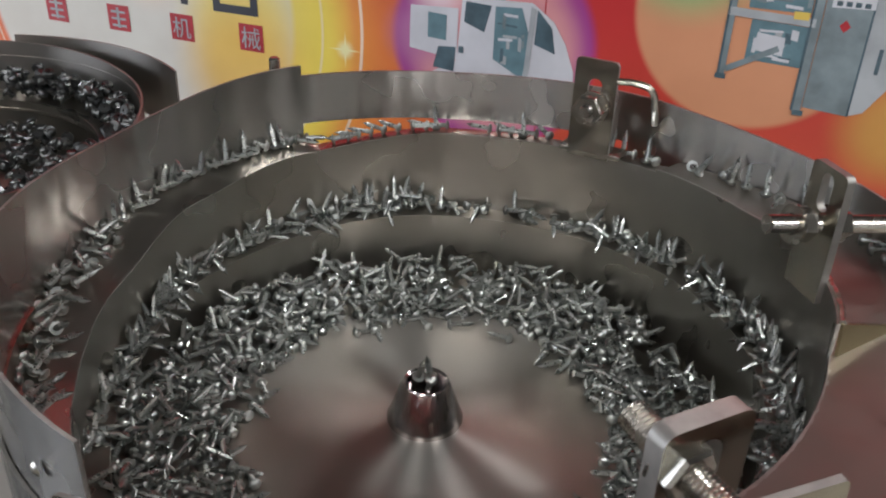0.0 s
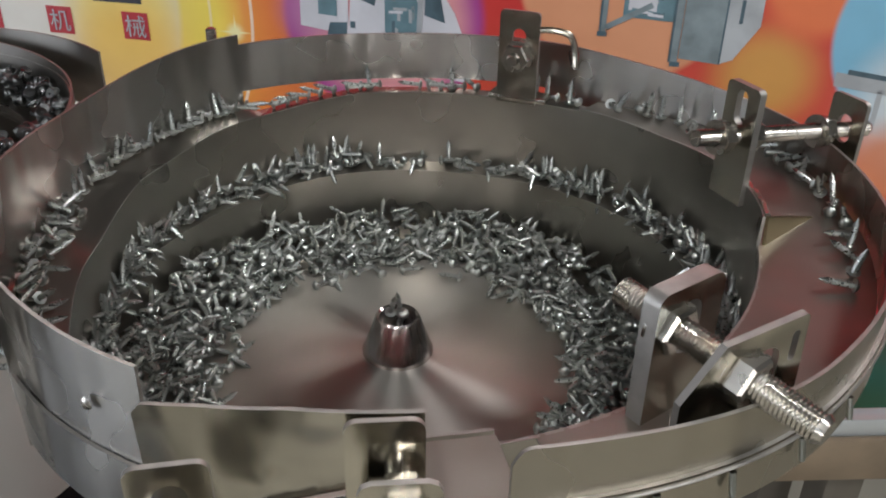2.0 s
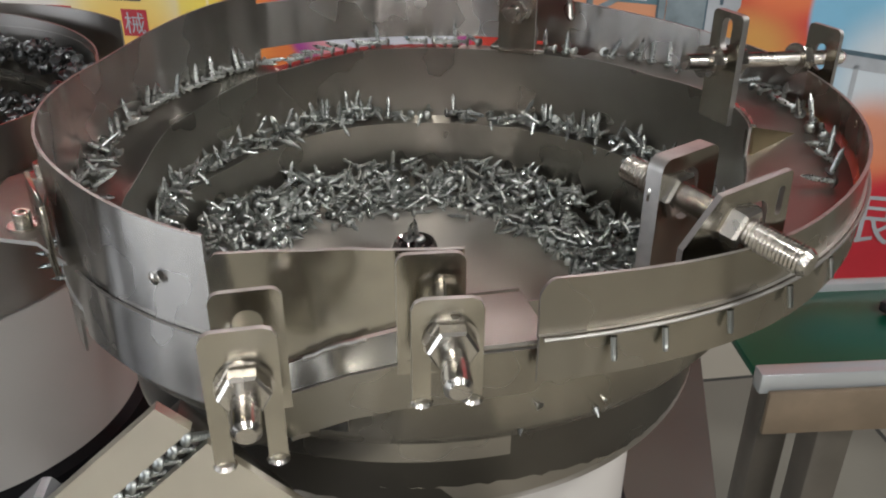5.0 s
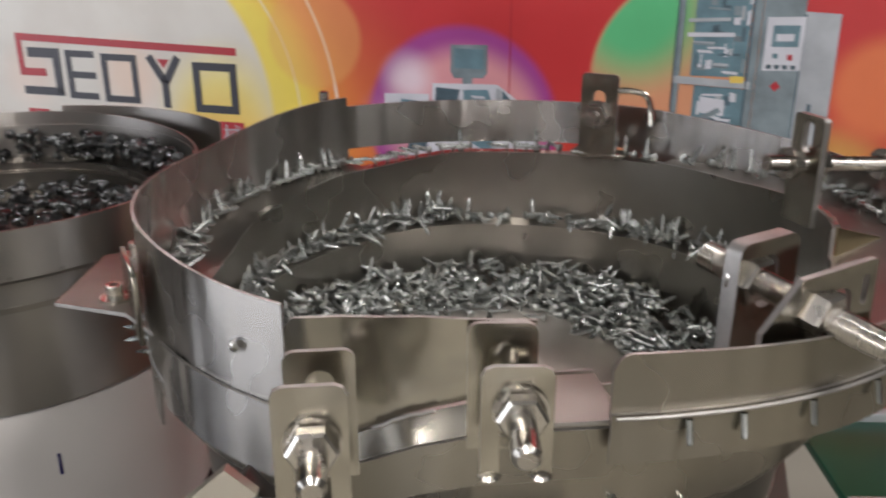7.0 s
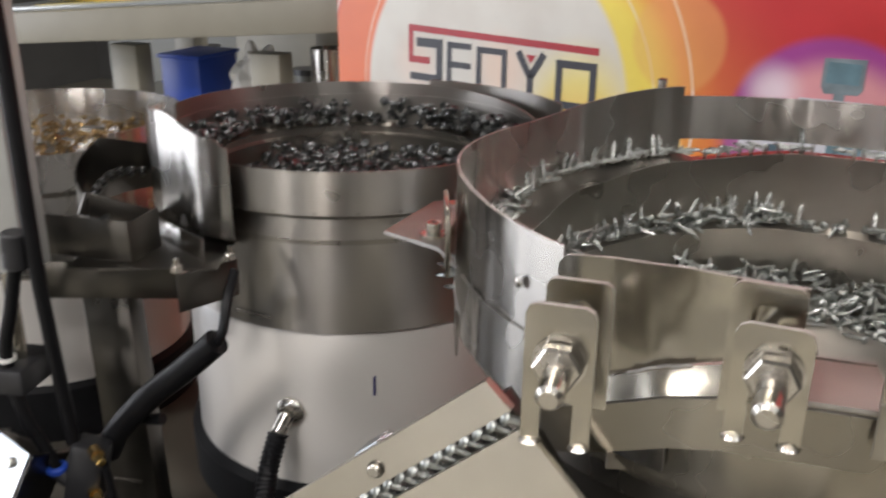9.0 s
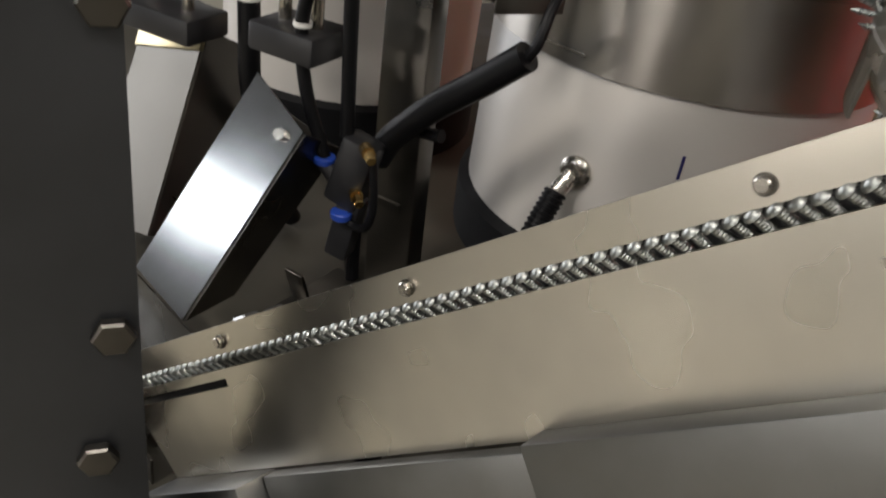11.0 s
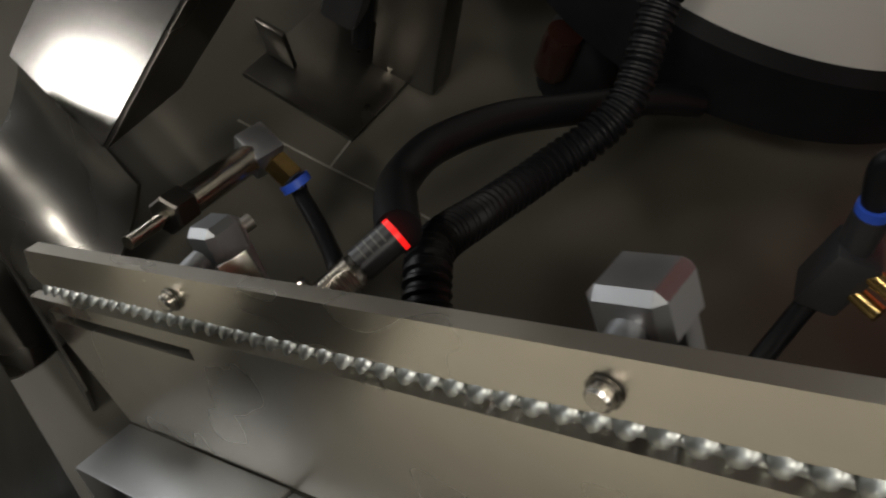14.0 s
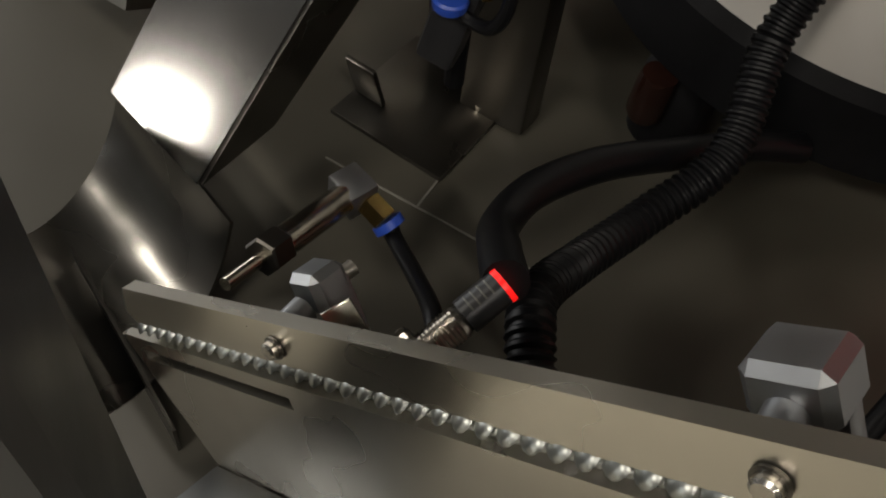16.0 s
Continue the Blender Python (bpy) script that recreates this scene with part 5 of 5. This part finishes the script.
def printed(name, x0, y0, x1, y1, mat, skew=0.0, lift=0.0006, label=""):
    """A printed patch: a rectangle whose right side is lowered by skew."""
    own = plate([(x0, y0), (x1, y0 - skew), (x1, y1 - skew), (x0, y1)], 0.0004, pose(0, 0, lift - 0.002))
    return part(name, own, mat, banner, label, False)


def framed(name, x0, y0, x1, y1, w, mat):
    """A printed outline."""
    own = plate([(x0, y0), (x1, y0), (x1, y1), (x0, y1)], 0.0004, pose(0, 0, -0.0014), None, ([(x0 + w, y0 + w), (x1 - w, y0 + w), (x1 - w, y1 - w), (x0 + w, y1 - w)],))
    return part(name, own, mat, banner, "", False)


def sign(body, cx, cy, size):
    """One printed sign, centred at cx, cy."""
    font = bpy.data.curves.new("sign", "FONT")
    font.body = body
    holder = new("sign", font)
    deps = bpy.context.evaluated_depsgraph_get()
    glyph = bmesh.new()
    glyph.from_mesh(bpy.data.meshes.new_from_object(holder.evaluated_get(deps)))
    bpy.data.objects.remove(holder)
    bpy.data.curves.remove(font)
    lo = [min(v.co[i] for v in glyph.verts) for i in (0, 1)]
    hi = [max(v.co[i] for v in glyph.verts) for i in (0, 1)]
    fit = size / max(hi[0] - lo[0], hi[1] - lo[1])
    for v in glyph.verts:
        v.co = Vector(((v.co.x - (lo[0] + hi[0]) / 2) * fit + cx, (v.co.y - (lo[1] + hi[1]) / 2) * fit + cy, 0.0004))
    part("sign", glyph, P_LIGHT, banner, "pale printed sign", False)


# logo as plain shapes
printed("logo_bar", 0.0, 1.134, 0.454, 1.147, LOGO_R, 0.010)
printed("logo_bar", 0.0, 1.070, 0.012, 1.134, LOGO_R)
printed("logo_bar", 0.012, 1.070, 0.058, 1.084, LOGO_R)
printed("logo_bar", 0.022, 1.104, 0.092, 1.122, LOGO_D)
printed("logo_bar", 0.076, 1.040, 0.092, 1.104, LOGO_D)
printed("logo_bar", 0.004, 1.035, 0.092, 1.050, LOGO_D)
printed("logo_bar", 0.104, 1.032, 0.116, 1.120, LOGO_D)
for z in (1.032, 1.070, 1.108):
    printed("logo_bar", 0.116, z, 0.166, z + 0.012, LOGO_D)
framed("logo_frame", 0.180, 1.030, 0.254, 1.117, 0.012, LOGO_D)
printed("logo_bar", 0.302, 1.026, 0.316, 1.075, LOGO_D)
for k in (-1, 1):
    own = plate([(-0.007, 0), (0.007, 0), (0.007, 0.055), (-0.007, 0.055)], 0.0004, pose(0.309, 1.070, -0.0014, 0, 0, -32 * k))
    part("logo_bar", own, LOGO_D, banner, "", False)
part("logo_wedge", plate([(0.297, 1.112), (0.321, 1.112), (0.309, 1.096)], 0.0004, pose(0, 0, -0.0014)), LOGO_R, banner, "", False)
framed("logo_frame", 0.366, 1.022, 0.452, 1.110, 0.014, LOGO_D)
for k, x in enumerate((0.006, 0.143, 0.276, 0.413)):
    printed("red_square", x, 0.963, x + 0.046, 1.008, LOGO_R)
    if k >= 2:
        sign(("\u673a", "\u68b0")[k - 2], x + 0.023, 0.9855, 0.036)
        continue
    for j in range(3):
        printed("pale_bar", x + 0.008, 0.970 + 0.012 * j, x + 0.038, 0.974 + 0.012 * j, P_LIGHT, 0, 0.0012)
    printed("pale_bar", x + 0.020, 0.968, x + 0.025, 1.004, P_LIGHT, 0, 0.0012)
# printed machines
P_TEAL = material("print_teal", (0.14, 0.24, 0.28), 0.45, 0.0, 0.3, 30)
P_WHITE = material("print_white", (0.60, 0.60, 0.64), 0.45, 0.0, 0.12, 18)
prints = random.Random(21)


def shape(points, mat, lift):
    """A printed patch with any outline."""
    part("machine_print", plate(points, 0.0004, pose(0, 0, lift - 0.002)), mat, banner, "", False)


def works(x0, y0, x1, y1, count, lift):
    """The small printed pieces of a machine's works."""
    for k in range(count):
        w, h = prints.choice(((0.022, 0.004), (0.005, 0.020), (0.012, 0.008), (0.030, 0.003), (0.009, 0.013)))
        x, y = prints.uniform(x0, x1 - w), prints.uniform(y0, y1 - h)
        printed("machine_print", x, y, x + w, y + h, prints.choice((P_TEAL, P_DARK, P_LIGHT, P_WHITE, P_GREY)), prints.uniform(-0.002, 0.002), lift + 0.0001 * k / count)


# small packing machine in the violet bubble
shape([(0.836, 1.116), (0.842, 1.106), (0.890, 1.108), (0.896, 1.116), (0.896, 1.160), (0.836, 1.158)], P_GREY, 0.0006)
printed("machine_print", 0.842, 1.122, 0.890, 1.153, P_TEAL, 0, 0.0012)
printed("machine_print", 0.856, 1.092, 0.872, 1.108, P_GREY)
shape([(0.722, 1.010), (0.800, 1.000), (0.800, 1.078), (0.723, 1.075)], P_WHITE, 0.0006)
shape([(0.757, 0.975), (0.985, 0.940), (0.982, 1.006), (0.966, 1.046), (0.946, 1.076), (0.913, 1.099), (0.806, 1.096), (0.800, 1.000)], P_WHITE, 0.0008)
printed("machine_print", 0.752, 1.030, 0.782, 1.068, P_TEAL, 0.002, 0.0014)
shape([(0.762, 0.985), (0.796, 0.982), (0.798, 1.020), (0.770, 1.018)], P_DARK, 0.0014)
printed("machine_print", 0.803, 1.012, 0.811, 1.022, P_DARK, 0, 0.0014)
shape([(0.810, 1.060), (0.842, 1.048), (0.852, 1.088), (0.812, 1.090)], P_DARK, 0.0014)
shape([(0.858, 1.010), (0.905, 0.985), (0.912, 1.050), (0.898, 1.090), (0.858, 1.088)], P_TEAL, 0.0014)
shape([(0.920, 1.040), (0.952, 1.030), (0.945, 1.066), (0.922, 1.090)], P_DARK, 0.0014)
works(0.862, 1.005, 0.905, 1.080, 12, 0.0020)
shape([(0.905, 0.96), (0.912, 0.96), (0.920, 1.090), (0.912, 1.094)], P_LIGHT, 0.0022)
# upright packing machine with its cabinet
printed("machine_print", 1.205, 1.128, 1.282, 1.300, P_TEAL, 0, 0.0004)
works(1.202, 1.132, 1.284, 1.285, 46, 0.0010)
printed("machine_print", 1.196, 1.184, 1.262, 1.190, P_WHITE, -0.002, 0.0018)
printed("machine_print", 1.196, 1.205, 1.254, 1.210, P_LIGHT, -0.003, 0.0018)
printed("machine_print", 1.212, 1.060, 1.286, 1.114, P_TEAL, 0.003, 0.0004)
works(1.212, 1.060, 1.286, 1.112, 16, 0.0010)
printed("machine_print", 1.222, 1.074, 1.258, 1.098, P_WHITE, 0.004, 0.0016)
for x0, x1, y0 in ((1.180, 1.190, 1.036), (1.283, 1.296, 1.000)):
    printed("machine_print", x0, y0, x1, 1.300, P_GREY, 0, 0.0018)
    printed("machine_print", x0, y0, x0 + 0.003, 1.300, P_DARK, 0, 0.0020)
printed("machine_print", 1.180, 1.116, 1.290, 1.127, P_LIGHT, 0.004, 0.0020)
shape([(1.186, 1.046), (1.192, 1.040), (1.254, 1.076), (1.250, 1.083)], P_GREY, 0.0018)
printed("yellow_dot", 1.262, 1.120, 1.281, 1.130, P_YEL, 0, 0.0022)
printed("machine_print", 1.297, 1.006, 1.353, 1.300, P_GREY, 0.004, 0.0010)
shape([(1.353, 1.002), (1.372, 1.010), (1.402, 1.060), (1.400, 1.222), (1.353, 1.224)], P_LIGHT, 0.0012)
printed("machine_print", 1.353, 1.002, 1.3555, 1.22, P_DARK, 0, 0.0016)
printed("machine_print", 1.372, 1.062, 1.377, 1.095, P_DARK, 0, 0.0018)
printed("machine_print", 1.304, 1.140, 1.355, 1.215, P_WHITE, -0.002, 0.0018)
printed("machine_print", 1.313, 1.174, 1.349, 1.204, P_TEAL, -0.001, 0.0022)
printed("machine_print", 1.318, 1.182, 1.342, 1.192, P_WHITE, -0.001, 0.0026)
for k in range(4):
    printed("machine_print", 1.309 + 0.011 * k, 1.143, 1.316 + 0.011 * k, 1.149, P_DARK, 0, 0.0022)
printed("red_dot", 1.336, 1.156, 1.343, 1.164, LOGO_R, 0, 0.0022)
printed("machine_print", 1.316, 1.158, 1.323, 1.165, P_TEAL, 0, 0.0022)
shape([(1.318, 1.118), (1.325, 1.110), (1.332, 1.118), (1.325, 1.126)], LOGO_R, 0.0018)
for x in (1.182, 1.290):
    printed("machine_print", x - 0.004, (1.030 if x < 1.2 else 0.994), x + 0.010, (1.037 if x < 1.2 else 1.001), P_DARK, 0, 0.0022)
# printed conveyor and outlined block on the right
printed("machine_print", 1.515, 0.985, 1.80, 1.005, P_LIGHT, 0.03)
printed("machine_print", 1.53, 1.003, 1.78, 1.010, P_DARK, 0.026, 0.0012)
printed("machine_print", 1.575, 0.93, 1.582, 0.985, P_LIGHT)
printed("machine_print", 1.66, 0.92, 1.667, 0.975, P_LIGHT)
sign("\u9650", 1.646, 0.739, 0.084)
framed("outlined_block", 1.72, 0.695, 1.81, 0.773, 0.006, P_LIGHT)
part("fold", box(0.0016, 1.35, 0.0008, pose(0.932, 1.275, -0.0016)), LOGO_R, banner, "fine fold line")

# ---- background on the left ----
beam = thing("workbench", "cream painted steel workbench with posts", "bench")
FM = frame_from(Vector((-1.09, 1.5, 1.132)), (-0.92, -0.10, -0.065), (0, 0, 1))
part("beam", box(1.15, 0.080, 0.10, FM @ pose(0.50, 0.0, -0.05 if FM.to_3x3()[1][2] > 0 else 0.05), 0.004), CREAMBEAM, beam)
part("worktop", box(1.25, 0.012, 0.7, FM @ pose(0.50, 0.046, 0.32 if (FM.to_3x3() @ Vector((0, 0, 1))).y > 0 else -0.32), 0.003), SHEEN, beam, "glossy pale worktop")
for x in (-1.76, -1.30):
    part("post", box(0.09, 0.07, 1.02, pose(x, 1.52, 0.51), 0.004), CREAMBEAM, beam)
for x, y in ((-1.40, 2.05), (-1.95, 2.05)):
    part("post", box(0.08, 0.08, 1.05, pose(x, y, 0.525), 0.004), CREAMBEAM, beam)
ybox = slab("carton", "yellow printed carton on the workbench", "box", 0.36, 0.20, 0.13, -1.93, 1.62, 1.195, YELLOW, 0.003, "")
part("print_bar", box(0.20, 0.002, 0.012, pose(0.05, -0.102, 0.01)), PALE, ybox)
part("print_bar", box(0.20, 0.002, 0.006, pose(0.05, -0.102, -0.015)), INK, ybox)
blk = slab("black_machine", "black machine on rubber feet on the worktop", "machine", 0.55, 0.3, 0.06, -1.50, 1.85, 1.235, BLACKP, 0.004, "")
for dx in (-0.24, 0.24):
    part("foot", box(0.05, 0.05, 0.05, pose(dx, -0.10, -0.05), 0.004), BLACKP, blk)
bin_ = slab("blue_bin", "blue plastic bin under the frame", "bin", 0.14, 0.2, 0.22, -1.70, 1.75, 0.86, BLUE, 0.01, "")
part("rim", box(0.15, 0.21, 0.012, pose(0, 0, 0.11), 0.004), BLUE, bin_)
stand = slab("equipment_table", "grey equipment table behind the frame", "table", 1.6, 0.7, 0.04, -1.6, 2.3, 0.72, GREYPAINT, 0.004, "")
for dx in (-0.72, 0.72):
    part("leg", box(0.06, 0.6, 0.70, pose(dx, 0, -0.37), 0.004), GREYPAINT, stand)
can = thing("steel_can", "round polished steel can", "can", pose(-1.25, 1.75, 0.82))
part("wall", lathe([(0, 0), (0.05, 0), (0.055, 0.19), (0.053, 0.19), (0.048, 0.004), (0, 0.004)], 32), STEEL, can)
bag = thing("plastic_bag", "crumpled white plastic bag", "bag", pose(-1.45, 1.68, 0.80))
bm = bmesh.new()
bmesh.ops.create_icosphere(bm, subdivisions=4, radius=0.09)
for v in bm.verts:
    k = 1 + 0.45 * noise.noise(v.co * 22) + 0.2 * noise.noise(v.co * 60)
    v.co = Vector((v.co.x * k * 0.8, v.co.y * k * 0.6, v.co.z * k * 1.2 + 0.10))
part("film", bm, PALE, bag)
back = thing("machine_cabinet", "grey green painted machine cabinet", "cabinet", pose(-2.2, 3.0, 0))
part("body", box(1.4, 0.6, 1.35, pose(0, 0, 0.70), 0.01), GREYPAINT, back)
part("door", box(0.6, 0.02, 1.0, pose(0.3, -0.31, 0.65), 0.006), CREAMBEAM, back)
part("foot", box(1.3, 0.5, 0.03, pose(0, 0, 0.015)), BLACKP, back)
for k, (x, y, z, w, h) in enumerate(((-1.18, 2.0, 0.80, 0.05, 0.16), (-1.34, 2.1, 0.80, 0.06, 0.20), (-1.55, 2.15, 0.79, 0.08, 0.12), (-1.95, 2.1, 0.79, 0.10, 0.18))):
    j = thing("machine_part", "small pale machine part on the table", "machine part", pose(x, y, 0.74), group="machine parts on the table")
    part("body", lathe([(0, 0), (w, 0), (w, h * 0.6), (w * 0.6, h * 0.75), (w * 0.6, h), (0, h)], 16), (SHEEN, PALE, GREYPAINT, PALE)[k], j)
    part("cap", lathe([(0, h), (w * 0.7, h), (w * 0.7, h + 0.02), (0, h + 0.02)], 16), BLACKP, j)

# ---- conveyor table on the right ----
conv = thing("conveyor_table", "green topped conveyor table with pale metal edges", "table")
GM = pose(0.62, 0.30, 0.75, 0, 0, -4)
part("mat", box(0.62, 0.16, 0.012, GM @ pose(0.12, 0.062, -0.006), 0.002), GREEN, conv)
part("edge_rail", box(0.62, 0.022, 0.028, GM @ pose(0.12, -0.030, -0.008), 0.003), SHEEN, conv)
part("edge_rail", box(0.62, 0.016, 0.030, GM @ pose(0.12, 0.150, -0.004), 0.003), SHEEN, conv)
part("apron", box(0.60, 0.008, 0.06, GM @ pose(0.12, -0.046, -0.045), 0.002), TANWOOD, conv)
for dx in (-0.08, 0.30):
    part("leg", box(0.045, 0.045, 0.68, GM @ pose(dx, -0.015, -0.385), 0.003), LEGS, conv)
    part("leg", box(0.045, 0.045, 0.68, GM @ pose(dx, 0.12, -0.385), 0.003), LEGS, conv)
    part("brace", box(0.035, 0.11, 0.035, GM @ pose(dx, 0.05, -0.60), 0.003), LEGS, conv)
tool = thing("black_gripper", "black tool lying on the green mat", "tool", GM @ pose(0.10, 0.075, 0.012))
part("body", rod((-0.05, 0, 0), (0.06, 0.012, 0), 0.012, 16, None, None, 0.002), BLACKP, tool)
part("jaw", box(0.05, 0.02, 0.014, pose(-0.06, 0.012, 0.0, 0, 0, 25), 0.003), BLACKP, tool)
